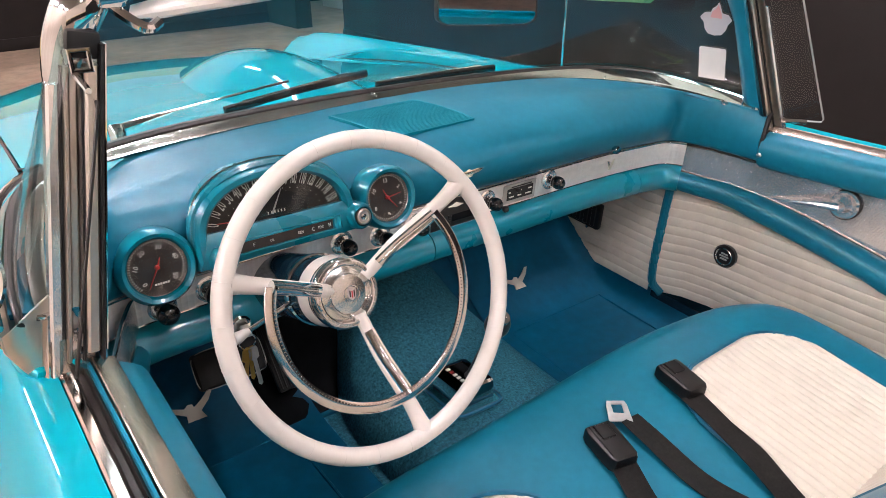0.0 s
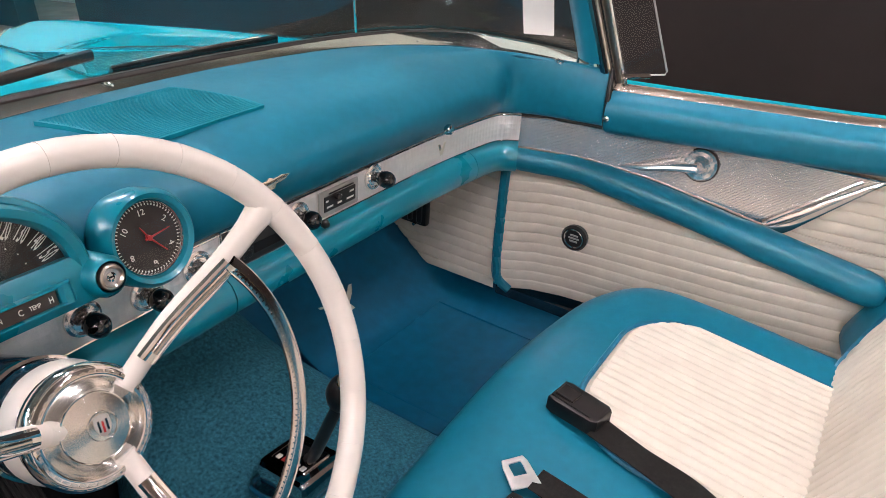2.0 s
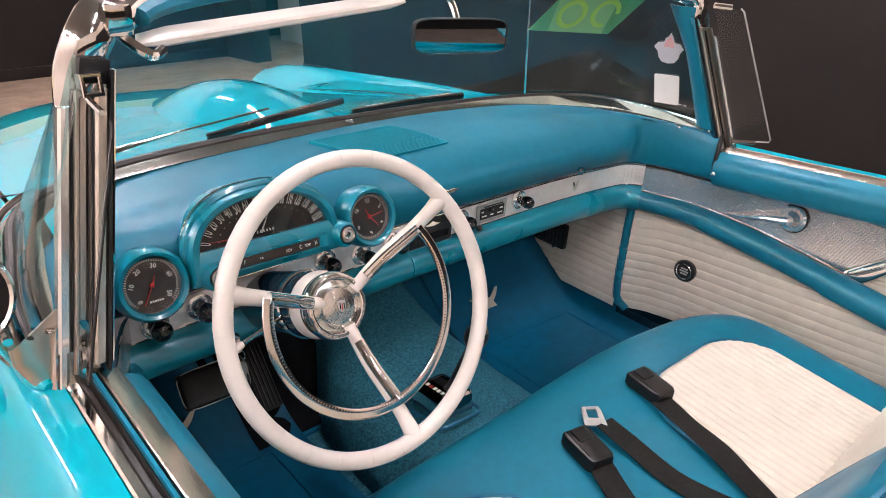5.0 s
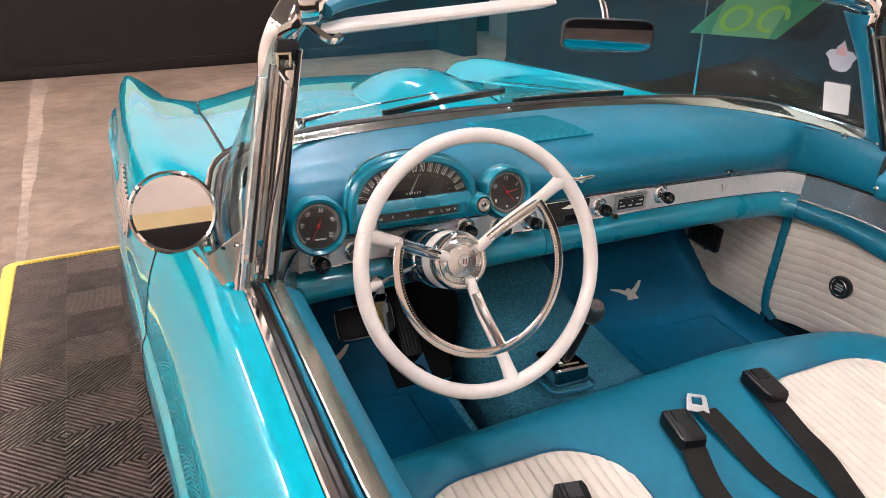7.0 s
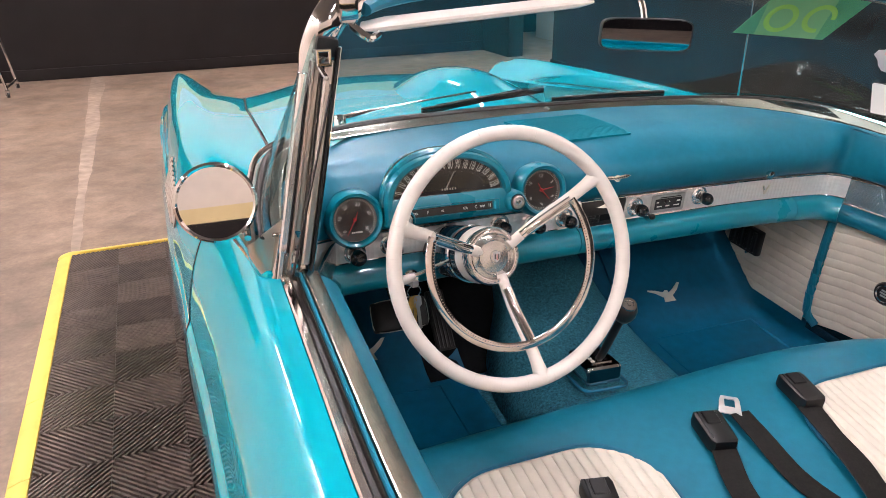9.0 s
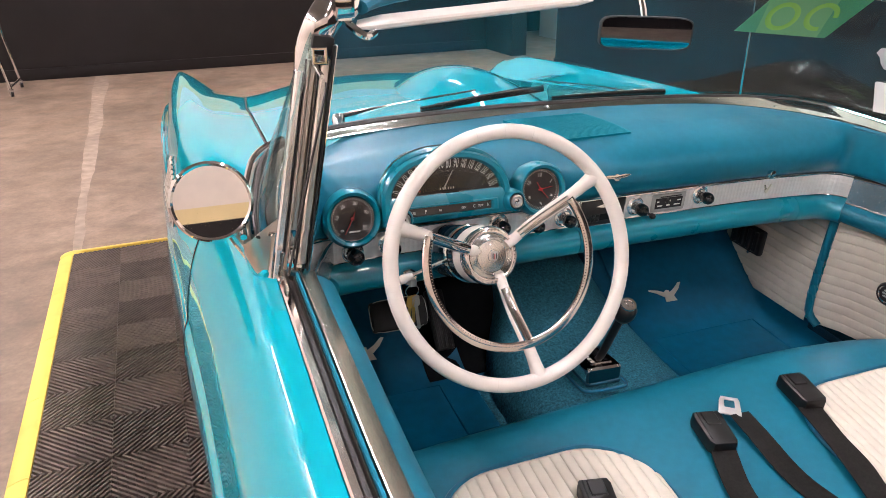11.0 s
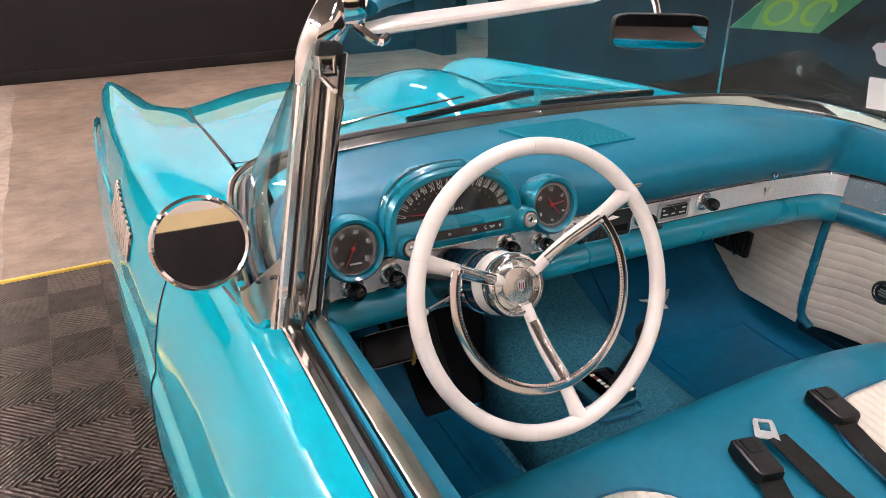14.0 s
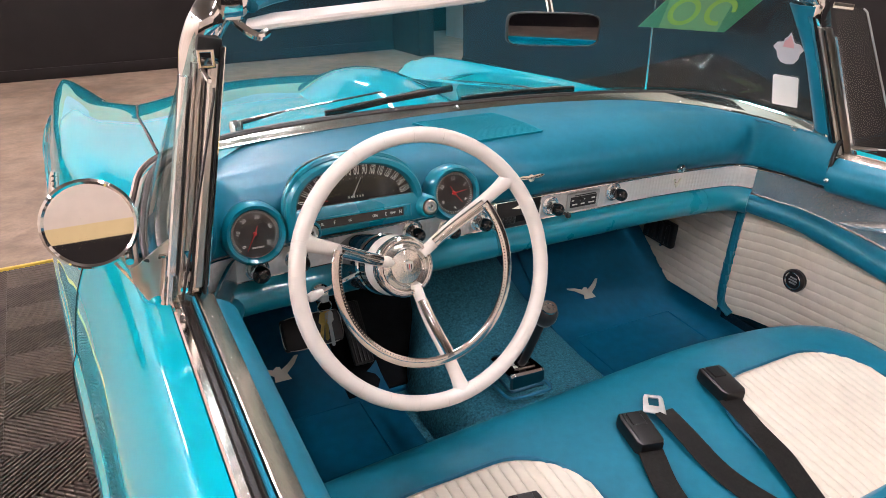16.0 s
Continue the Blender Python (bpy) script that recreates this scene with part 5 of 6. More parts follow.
part("pedal_rim", tube([bp @ V((0.065 * math.copysign(abs(math.cos(a)) ** 0.4, math.cos(a)), 0.035 * math.copysign(abs(math.sin(a)) ** 0.4, math.sin(a)), 0.002)) for a in [2 * math.pi * k / 40 for k in range(40)]], 0.0009, 6, closed=True), GREYMETAL, pedal, "dull metal pedal rim")
part("pedal_arm", tube([(-0.425, 0.125, 0.69), (-0.425, 0.20, 0.72), (-0.425, 0.30, 0.86)], 0.008, 8), DARK, pedal)
ap = facing((-0.292, 0.20, 0.60), (0, -0.72, 0.69))
gas = part("accelerator_pedal", box((-0.024, -0.075, -0.01), (0.024, 0.075, 0.005), 0.006, 2, ap), RUBBER, car, "long black ribbed accelerator pedal")
for k in range(5):
    part("pedal_rib", box((-0.02 + k * 0.009, -0.07, 0.005), (-0.016 + k * 0.009, 0.07, 0.008), 0.001, 1, ap), RUBBER, gas)
# dark box added so the space under the dash looks shaded
part("under_dash_shadow_box", box((-0.62, 0.10, 0.81), (0.62, 0.44, 0.90), 0.01), DARK, car, "added dark box standing in for the shade under the dash")
part("column_tube", tube([WC + WN * 0.28, WC + WN * 0.52], 0.028, 12), DARK, car, "dark steering column below the dash")
SB = V((-0.050, -0.103, 0.606))
base = part("shifter_base", box((-0.042, -0.050, -0.05), (0.042, 0.050, 0.034), 0.012, 3, pose(*SB, -8, 0, -4)), CHROME, car, "chrome gear selector housing")
part("selector_plate", box((-0.025, -0.034, 0.034), (0.025, 0.034, 0.0365), 0.002, 1, pose(*SB, -8, 0, -4)), CHROME, base, "chrome selector plate")
for k, c in enumerate((INK, RED, INK, INK, INK)):
    part("selector_mark", box((-0.022, 0.020 - 0.012 * k, 0.0365), (-0.014, 0.027 - 0.012 * k, 0.0375), 0, 1, pose(*SB, -8, 0, -4)), c, base)
part("selector_gate", box((-0.004, -0.028, 0.0365), (0.018, 0.028, 0.0395), 0.002, 1, pose(*SB, -8, 0, -4)), DARK, base)
part("shifter_boot", tube([pose(*SB, -8, 0, -4) @ V((0.054 * math.copysign(abs(math.cos(a)) ** 0.3, math.cos(a)), 0.064 * math.copysign(abs(math.sin(a)) ** 0.3, math.sin(a)), -0.012)) for a in [2 * math.pi * k / 40 for k in range(40)]], 0.004, 8, closed=True), PIPING, car, "teal bound edge round the selector")
SK = V((-0.068, -0.190, 0.803))
part("shift_lever", tube(spl([SB + V((0.004, -0.004, 0.03)), SB.lerp(SK, 0.3), SB.lerp(SK, 0.7), SK], 10), [0.009, 0.008, 0.007, 0.0085, 0.0085, 0.0085, 0.0085, 0.008, 0.008, 0.008], 12), BLACK, car, "black gear lever")
part("shift_lever_foot", tube([SB + V((0.004, -0.004, 0.028)), SB.lerp(SK, 0.22)], 0.0065, 10), CHROME, car, "chrome foot of the gear lever")
sk = facing(SK, (SK - SB).normalized())
kn = part("shift_knob", lathe([(0.008, -0.012), (0.018, -0.004), (0.0225, 0.010), (0.0215, 0.024), (0.017, 0.034), (0.015, 0.036)], sk, 24), BLACK, car, "round black gear knob")
part("knob_cap", lathe([(0.0155, 0.035), (0.015, 0.039), (0.009, 0.0395), (0.008, 0.038), (0.004, 0.038), (0.0035, 0.040), (0, 0.040)], sk, 20), CHROME, kn, "chrome cap")

rel = facing((-0.622, -0.035, 0.815), (0.1, -1, -0.1))
release = part("release_handle", lathe([(0.004, -0.03), (0.004, 0.008), (0.012, 0.010), (0.013, 0.016), (0, 0.018)], rel, 16), CHROME, car, "small chrome pull handle under the dash")
part("handle_bar", box((-0.026, -0.005, 0.010), (0.026, 0.005, 0.018), 0.003, 2, rel), CHROME, release)

# ---- door hardware ----
for side in (1, -1):
    off = 0.0 if side > 0 else -0.05
    hx = side * (0.757 + off)
    hm = facing((hx, -0.376, 0.912), (-side, 0, 0.05))
    part("door_handle", lathe([(0.031, -0.004), (0.031, 0.004), (0.027, 0.009), (0.020, 0.010), (0.016, 0.018), (0.012, 0.028), (0, 0.030)], hm, 28), HANDLE, DOORS[side], "chrome inner door handle")
    # thin dark ring draws the shade round the handle base
    part("handle_shadow_ring", lathe([(0.034, -0.003), (0.0335, 0.001), (0.030, 0.001)], hm, 28), RUBBER, DOORS[side], "dark ring added round the handle base for its shade")
    tip = [V((hx - side * 0.026, -0.376, 0.912)), V((hx - side * 0.030, -0.34, 0.906)), V((hx - side * 0.026, -0.28, 0.889)), V((hx - side * 0.020, -0.225, 0.878))]
    part("handle_lever", tube(spl(tip, 12), [0.011, 0.0115, 0.011, 0.0105, 0.0095, 0.009, 0.0085, 0.008, 0.007, 0.006, 0.005, 0.003], 10, flat=0.8), HANDLE, DOORS[side])
    mm = facing((side * (0.757 + off - (0.01 if side < 0 else 0)), -0.153, 0.683), (-side, 0, 0))
    part("door_medallion", lathe([(0.030, -0.004), (0.030, 0.006), (0.026, 0.011), (0.022, 0.010), (0.020, 0.007), (0, 0.007)], mm, 32), BLACK, DOORS[side], "round black and chrome door medallion")
    part("medallion_ring", lathe([(0.0225, 0.0105), (0.021, 0.0115), (0.0195, 0.009)], mm, 32), CHROME, DOORS[side])
    for dy in (-0.007, 0.0, 0.007):
        part("medallion_bar", box((-0.012 + abs(dy) * 0.4, dy - 0.0018, 0.007), (0.012 - abs(dy) * 0.4, dy + 0.0018, 0.009), 0, 1, mm), GREYMETAL, DOORS[side])
    # chrome dart at the strip's rear end
    a, b = V((side * (0.802 + off), -0.672, 0.942)), V((side * (0.778 + off), -0.525, 0.818))
    part("strip_dart", tube([b + V((0, 0.01, -0.004)), b.lerp(a, 0.15), b.lerp(a, 0.6), a], [0.020, 0.018, 0.010, 0.003], 8, flat=0.35, up=(side, 0, 0)), CHROME, DOORS[side], "tapered chrome dart on the door panel")
    part("strip_dart_line", tube([b + V((-side * 0.004, 0.012, 0.012)), a + V((-side * 0.002, 0.03, -0.004))], 0.0035, 6), CHROME, DOORS[side])
    for y, dz in ((-0.205, -0.052), (-0.80, -0.085)):
        x, z = belt(side, y)
        part("screw", lathe([(0.006, -0.004), (0.006, 0.002), (0.003, 0.0035), (0, 0.0035)], facing((side * (x - 0.027 + (0.012 if dz < -0.06 else 0)), y, z + dz), (-side, 0, 0.1)), 12), CHROME, DOORS[side], "chrome trim screw")
    x, z = belt(side, -0.775)
    part("lock_button", lathe([(0.006, 0), (0.006, 0.004), (0.0035, 0.007), (0.0035, 0.014), (0.006, 0.017), (0.006, 0.022), (0, 0.024)], Matrix.Translation((side * (x + 0.024), -0.775, z + 0.004)), 12), CHROME, DOORS[side], "chrome lock button")
    # striker plate
    x, z = belt(side, -0.86)
    lat = part("top_latch_plate", box((-0.036 if side > 0 else -0.024, -0.085, -0.010), (0.024 if side > 0 else 0.036, 0.060, 0.010), 0.008, 3, pose(side * (x + 0.040), -0.900, z + 0.002, 0, side * 8, -side * 6)), HANDLE, car, "chrome soft-top latch plate")
    part("latch_recess", box((-0.015, -0.022, 0.004), (0.013, 0.012, 0.0112), 0.005, 2, pose(side * (x + 0.036), -0.925, z + 0.002, 0, side * 8, -side * 6)), DARK, lat, "dark latch opening")
    part("latch_joint", box((-0.03, 0.046, -0.016), (0.034, 0.066, 0.006), 0.004, 2, pose(side * (x + 0.046), -0.905, z, 0, 0, -side * 6)), CHROME, car, "worn metal hinge block beside the latch")

# rear of the cockpit: coaming, inner wall, deck
rim = spl([(-0.705, -0.965, 1.037), (-0.69, -1.01, 1.04), (-0.60, -1.04, 1.045), (-0.42, -1.06, 1.05), (-0.2, -1.066, 1.052), (0.05, -1.068, 1.053), (0.3, -1.066, 1.053), (0.55, -1.06, 1.052), (0.745, -1.045, 1.05), (0.838, -1.01, 1.049), (0.862, -0.965, 1.048)], 61)
part("cockpit_coaming", tube(rim, 0.036, 14, flat=0.6), VINYL, car, "padded teal vinyl coaming behind the seat")
part("cockpit_rear_wall", grid([[p + V((0, 0.012 + 0.05 * k / 5, -0.01 - 0.09 * k)) for k in range(6)] for p in rim], 0.006), VINYL, car, "teal inner wall behind the seat")
part("coaming_moulding", tube([p + (V((p.x, p.y + 0.95, 0)).normalized() * 0.041) + V((0, 0, 0.013)) for p in rim], 0.006, 8), STAINLESS, car, "bright edge moulding round the cockpit")
rows = []
for i, p in enumerate(rim):
    u = p.x / 0.8
    rows.append([V((p.x * (1 + 0.05 * k / 6), p.y - 0.03 - k / 6 * (2.2 + p.y - 0.03) * (1 - 0.1 * u * u), p.z + 0.004 + 0.004 * k - 0.02 * (k / 6) ** 3)) for k in range(7)])
part("rear_deck", grid(rows, 0.01), PAINT, car, "turquoise painted rear deck")
for side in (-1, 1):
    rows = []
    for y in np.linspace(-0.852, -1.03, 8):
        x, z = belt(side, y)
        rows.append([V((side * (x + 0.035), y, z - 0.008)), V((side * (x + 0.030), y, z - 0.020)), V((side * (x + 0.026), y, z - 0.06)), V((side * (x + 0.018), y, 0.9)), V((side * (x - 0.005), y, 0.7)), V((side * (x - 0.03), y, 0.47))])
    part("rear_side_trim", grid(rows, 0.006), VINYL, car, "teal vinyl side trim behind the door")
    rows = []
    for y in [-0.93, -0.97, -1.01, -1.04, -1.07, -1.10, -1.14, -1.3, -1.6, -1.9, -2.2]:
        x, z = belt(side, y)
        ix = float(np.interp(y, [-1.14, -1.10, -1.05, -1.0, -0.93], [0.45, 0.62, x - 0.06, x + 0.0, x + 0.035]))
        rows.append([V((side * ix, y - 0.02, z + 0.002)), V((side * (x + 0.064), y, z - 0.004))])
    part("deck_side", grid(rows, 0.008), PAINT, car)

# ---- floor mats ----
def floor_mat(x0, x1, label, bird, rim=0.075):
    t = thing("floor_mat", ((x0 + x1) / 2, 0, FLOOR), label, "floor mat", group="rubber floor mats")
    rows = []
    for _, y, z in spl([(0, -0.27, FLOOR + 0.006), (0, -0.1, FLOOR + 0.006), (0, 0.04, FLOOR + 0.006), (0, 0.13, FLOOR + 0.016), (0, 0.20, FLOOR + 0.052), (0, 0.30, FLOOR + 0.13), (0, 0.40, FLOOR + 0.215), (0, 0.45, FLOOR + 0.30)], 28):
        rows.append([V((x, y, z + (0.006 if i in (0, 8) else 0))) for i, x in enumerate(np.linspace(x0, x1, 9))])
    part("mat_sheet", grid(rows, 0.005), MATBLUE, t)
    for y in np.linspace(-0.24, 0.05, 26):
        part("mat_rib", tube([(x0 + 0.06, y, FLOOR + 0.0065), (x1 - rim - 0.010, y, FLOOR + 0.0065)], 0.0020, 6), MATBLUE, t)
    part("mat_border", tube([(x0 + 0.045, -0.26, FLOOR + 0.008), (x0 + 0.045, 0.10, FLOOR + 0.013), (x1 - rim, 0.10, FLOOR + 0.013), (x1 - rim, -0.26, FLOOR + 0.007)], 0.0042, 6), MATBLUE, t)
    m = facing((*bird, ), (0, -0.74, 0.67)) @ pose(0, 0, 0, 0, 0, -5) @ Matrix.Diagonal((1.02, 0.66, 1, 1))
    wing = [(-0.060, 0.014), (-0.034, 0.010), (-0.012, 0.000), (-0.004, 0.010), (0.004, 0.008), (0.006, -0.002), (0.022, 0.014), (0.040, 0.040), (0.048, 0.040), (0.036, 0.010), (0.018, -0.016), (0.026, -0.038), (-0.010, -0.042), (-0.010, -0.022), (-0.036, -0.002), (-0.058, 0.008)]
    part("mat_emblem", slab(wing, m, 0.003), WHITE, t, "white winged emblem on the mat")
    return t


mats = [floor_mat(0.242, 0.768, "blue rubber floor mat with a white winged emblem, passenger footwell", (0.402, 0.215, 0.545), 0.149),
        floor_mat(-0.66, -0.25, "blue rubber floor mat with a white winged emblem, below the pedals", (-0.478, 0.205, 0.548))]

# kick panel vent
kv = part("kick_vent", box((0.672, 0.185, 0.63), (0.692, 0.30, 0.705), 0.006, 2), BLACK, car, "black louvred vent on the kick panel")
for k in range(4):
    part("vent_louvre", box((0.664, 0.195 + 0.026 * k, 0.64), (0.675, 0.207 + 0.026 * k, 0.70), 0.002, 1), BLACK, kv)
part("vent_knob", lathe([(0.004, 0), (0.004, 0.008), (0, 0.01)], facing((0.666, 0.21, 0.637), (-1, 0, 0)), 10), CHROME, kv)

# ---- seat belts ----
def ribbon(path, width, thick=0.0016, side=None):
    """A strap through (x, y, z, roll) points; width across its way."""
    pts = spl([p[:3] for p in path], 26)
    rows = []
    for i, p in enumerate(pts):
        d = (pts[min(i + 1, 25)] - pts[max(i - 1, 0)]).normalized()
        w = d.cross(V((0, 0, 1))).normalized()
        tw = float(np.interp(i / 25, np.linspace(0, 1, len(path)), [q[3] for q in path]))
        w = (Matrix.Rotation(radians(tw), 3, d) @ w) * width / 2
        rows.append([p - w, p - w * 0.5, p, p + w * 0.5, p + w])
    return grid(rows, thick)


def buckle(at, yaw, pitch, label):
    m = pose(*at, pitch, 0, yaw)
    outline = [(-0.024, 0.040), (0.023, 0.042), (0.027, 0.030), (0.025, -0.036), (0.020, -0.043), (-0.020, -0.043), (-0.026, -0.034), (-0.028, 0.028)]
    outline = [(x * 1.0, y * 0.98) for x, y in outline]
    b = part("buckle", slab(outline, m, 0.024, 0.005), BUCKLE, car, label)
    part("release_button", box((-0.014, 0.004, 0.023), (0.014, 0.036, 0.0262), 0.002, 1, m), BUCKLE, b, "black push button")
    part("buckle_groove", box((-0.0205, -0.03, 0.0238), (-0.0185, 0.036, 0.0246), 0, 1, m), DARK, b)
    part("buckle_slot", box((-0.016, 0.0405, 0.006), (0.016, 0.0425, 0.014), 0, 1, m), DARK, b)
    return b


def ss(x, y, d=0.006):
    return (x, y, seat_top(x, y) + d)


buckle((-0.020, -0.428, seat_top(0, -0.43) + 0.002), -14, 2, "black plastic seat belt buckle")
part("belt_strap", ribbon([(*ss(-0.030, -0.465, 0.012), 0), (*ss(-0.055, -0.53, 0.008), 0), (*ss(-0.068, -0.60, 0.006), 3), (*ss(-0.088, -0.70, 0.004), 0)], 0.045), WEB, car, "black webbing seat belt strap")
buckle((0.215, -0.395, seat_top(0, -0.40) + 0.004), -10, 2, "black plastic seat belt buckle lying on the cushion")
part("belt_strap", ribbon([(*ss(0.200, -0.43, 0.013), 0), (*ss(0.188, -0.50, 0.012), -6), (*ss(0.172, -0.57, 0.016), 4), (*ss(0.155, -0.64, 0.010), 0), (*ss(0.135, -0.715, 0.006), 0)], 0.047), WEB, car, "black webbing seat belt strap")
tm = pose(*ss(0.052, -0.386, 0.010), 6, 0, -38) @ Matrix.Scale(0.85, 4)
part("belt_tongue", band([(-0.019, 0.030), (0.017, 0.032), (0.021, 0.022), (0.024, -0.024), (-0.024, -0.024), (-0.022, 0.018)], [(-0.011, 0.022), (0.010, 0.023), (0.011, 0.018), (0.011, -0.002), (-0.011, -0.002), (-0.012, 0.016)], -0.0015, 0.0018, tm, 0.0006), GREYMETAL, car, "steel seat belt tongue")
part("belt_strap", ribbon([(*ss(0.058, -0.405, 0.012), 0), (*ss(0.055, -0.46, 0.012), 4), (*ss(0.056, -0.55, 0.006), 8), (*ss(0.078, -0.63, 0.006), 14), (*ss(0.10, -0.69, 0.012), 30), (*ss(0.115, -0.72, 0.014), 30)], 0.040), WEB, car, "black webbing strap with the tongue")
buckle((-0.300, -0.500, seat_top(-0.3, -0.50) + 0.006), -14, 2, "black seat belt buckle on the driver's cushion")
part("belt_strap", ribbon([(*ss(-0.303, -0.54, 0.014), 0), (*ss(-0.31, -0.62, 0.008), 0), (*ss(-0.32, -0.72, 0.006), 0)], 0.045), WEB, car, "black webbing seat belt strap")

# ---- mirrors, visor, wipers, aerial ----
rv = facing((0.002, -0.030, 1.306), (-0.31, -0.945, 0.035))
inner = part("rear_view_mirror", band([(0.0875 * math.copysign(abs(math.cos(a)) ** 0.35, math.cos(a)), 0.0295 * math.copysign(abs(math.sin(a)) ** 0.35, math.sin(a))) for a in [2 * math.pi * k / 40 for k in range(40)]], [(0.085 * math.copysign(abs(math.cos(a)) ** 0.35, math.cos(a)), 0.0275 * math.copysign(abs(math.sin(a)) ** 0.35, math.sin(a))) for a in [2 * math.pi * k / 40 for k in range(40)]], -0.014, 0.002, rv, 0.002), SEAL, car, "rectangular rear-view mirror with rounded corners")
part("mirror_glass", slab([(0.0855 * math.copysign(abs(math.cos(a)) ** 0.35, math.cos(a)), 0.028 * math.copysign(abs(math.sin(a)) ** 0.35, math.sin(a))) for a in [2 * math.pi * k / 40 for k in range(40)]], rv @ Matrix.Translation((0, 0, -0.003)), 0.0025), DIMMED, inner)
part("mirror_back", box((-0.08, -0.026, -0.018), (0.08, 0.026, -0.0035), 0.006, 2, rv), SEAL, inner)
part("mirror_stem", tube(spl([(0.002, -0.018, 1.325), (0.006, 0.0, 1.35), (0.012, 0.03, 1.375), (0.014, 0.05, 1.395)], 8), 0.006, 8), CHROME, inner, "chrome mirror stem")
part("header_inner", tube([p + V((0, -0.026, -0.008)) for p in hd[3:-3]], 0.016, 10, flat=0.7), VINYL, car, "teal painted inner header rail")
va, vb = V((-0.575, -0.118, 1.342)), V((-0.115, -0.022, 1.362))
rows = []
for k in range(13):
    p = va.lerp(vb, k / 12)
    e = 0.0 if 0 < k < 12 else 0.006
    q = V((0.10, 0.25, 0.05)).normalized()
    rows.append([p + q * d + V((0, 0, h * (1 if e == 0 else 0.4))) for d, h in ((e, -0.002), (0.0 + e, 0.003), (0.003 + e, 0.006), (0.014, 0.007), (0.034, 0.007), (0.038, 0.0), (0.034, -0.006), (0.014, -0.006), (0.003 + e, -0.005))])
part("sun_visor", grid(rows, 0, True), IVORY, car, "ivory sun visor folded up under the header")
part("visor_rod", tube(spl([(-0.60, -0.105, 1.372), (-0.585, -0.118, 1.352), (-0.562, -0.13, 1.335), (-0.545, -0.118, 1.338)], 12), 0.006, 8), CHROME, car, "bent chrome visor rod")
part("visor_bracket", box((-0.605, -0.125, 1.355), (-0.575, -0.09, 1.39), 0.006, 2), CHROME, car, "chrome visor bracket")
mc = V((-0.800, -0.143, 1.110))
mm = facing(mc, (-0.055, -0.965, 0.257))
ext = part("door_mirror", lathe([(0.052, 0.001), (0.056, 0.004), (0.0595, 0.0), (0.058, -0.010), (0.045, -0.022), (0.02, -0.028), (0, -0.029)], mm, 40), CHROME, car, "round chrome door mirror")
part("mirror_glass", lathe([(0, 0.0015), (0.0535, 0.0015)], mm, 40), MIRROR, ext)
part("mirror_arm", tube(spl([mc + V((0.014, 0.012, -0.035)), (-0.770, -0.112, 1.036), (-0.760, -0.110, 1.012), (-0.749, -0.112, 0.984)], 14), [0.010, 0.010, 0.010, 0.010, 0.0098, 0.0095, 0.009, 0.0085, 0.008, 0.0072, 0.0064, 0.0055, 0.0045, 0.003], 12), HANDLE, ext, "tapered chrome mirror arm")


def wiper(p0, p1, b0, b1):
    w = part("wiper_arm", tube(spl([p0, V(p0).lerp(V(p1), 0.35) + V((0, 0, 0.004)), p1], 10), [0.009, 0.009, 0.008, 0.006, 0.004, 0.003, 0.003, 0.003, 0.003, 0.003], 8, flat=0.7), CHROME, car, "chrome wiper arm")
    part("wiper_pivot", lathe([(0.014, -0.02), (0.014, 0.002), (0.010, 0.008), (0, 0.009)], facing(p0, (0, 0.3, 0.95)), 16), CHROME, w)
    part("wiper_blade", tube([b0, V(b0).lerp(V(b1), 0.5) + V((0, 0, 0.003)), b1], 0.005, 8, flat=1.6), RUBBER, w, "black rubber wiper blade")
    part("blade_spine", tube([V(b0).lerp(V(b1), 0.12) + V((0, 0.004, 0.006)), V(b0).lerp(V(b1), 0.88) + V((0, 0.004, 0.008))], 0.0025, 6), CHROME, w)


wiper((-0.505, 0.292, 1.090), (-0.185, 0.306, 1.127), (-0.318, 0.296, 1.092), (-0.012, 0.304, 1.122))
wiper((0.150, 0.355, 1.070), (0.36, 0.325, 1.085), (0.022, 0.318, 1.090), (0.345, 0.310, 1.092))
aerial = part("radio_aerial", lathe([(0.016, -0.02), (0.015, 0.006), (0.009, 0.016), (0.006, 0.03), (0, 0.031)], facing((0.72, 0.434, 1.0), (0, 0, 1)), 18), CHROME, car, "chrome radio aerial")
part("aerial_mast", tube([(0.72, 0.434, 1.02), (0.690, 0.43, 1.32), (0.665, 0.425, 1.62)], [0.0032, 0.0025, 0.0018], 8), CHROME, aerial)
for x, y, z in ((-0.374, 0.247, 1.077), (-0.022, 0.262, 1.089), (0.385, 0.236, 1.084), (0.553, 0.142, 1.083), (0.668, -0.098, 1.074)):
    part("moulding_screw", lathe([(0.009, -0.003), (0.009, 0.001), (0.005, 0.003), (0.002, 0.002), (0, 0.002)], facing((x, y, z), (0, -0.35, 0.94)), 14), CHROME, car, "chrome moulding screw")


# ---- stickers on the glass ----
def on_glass(i, k):
    return V((*gb[i].lerp(gt[i], k).xy, zb(i) + (zt(i) - zb(i)) * k))


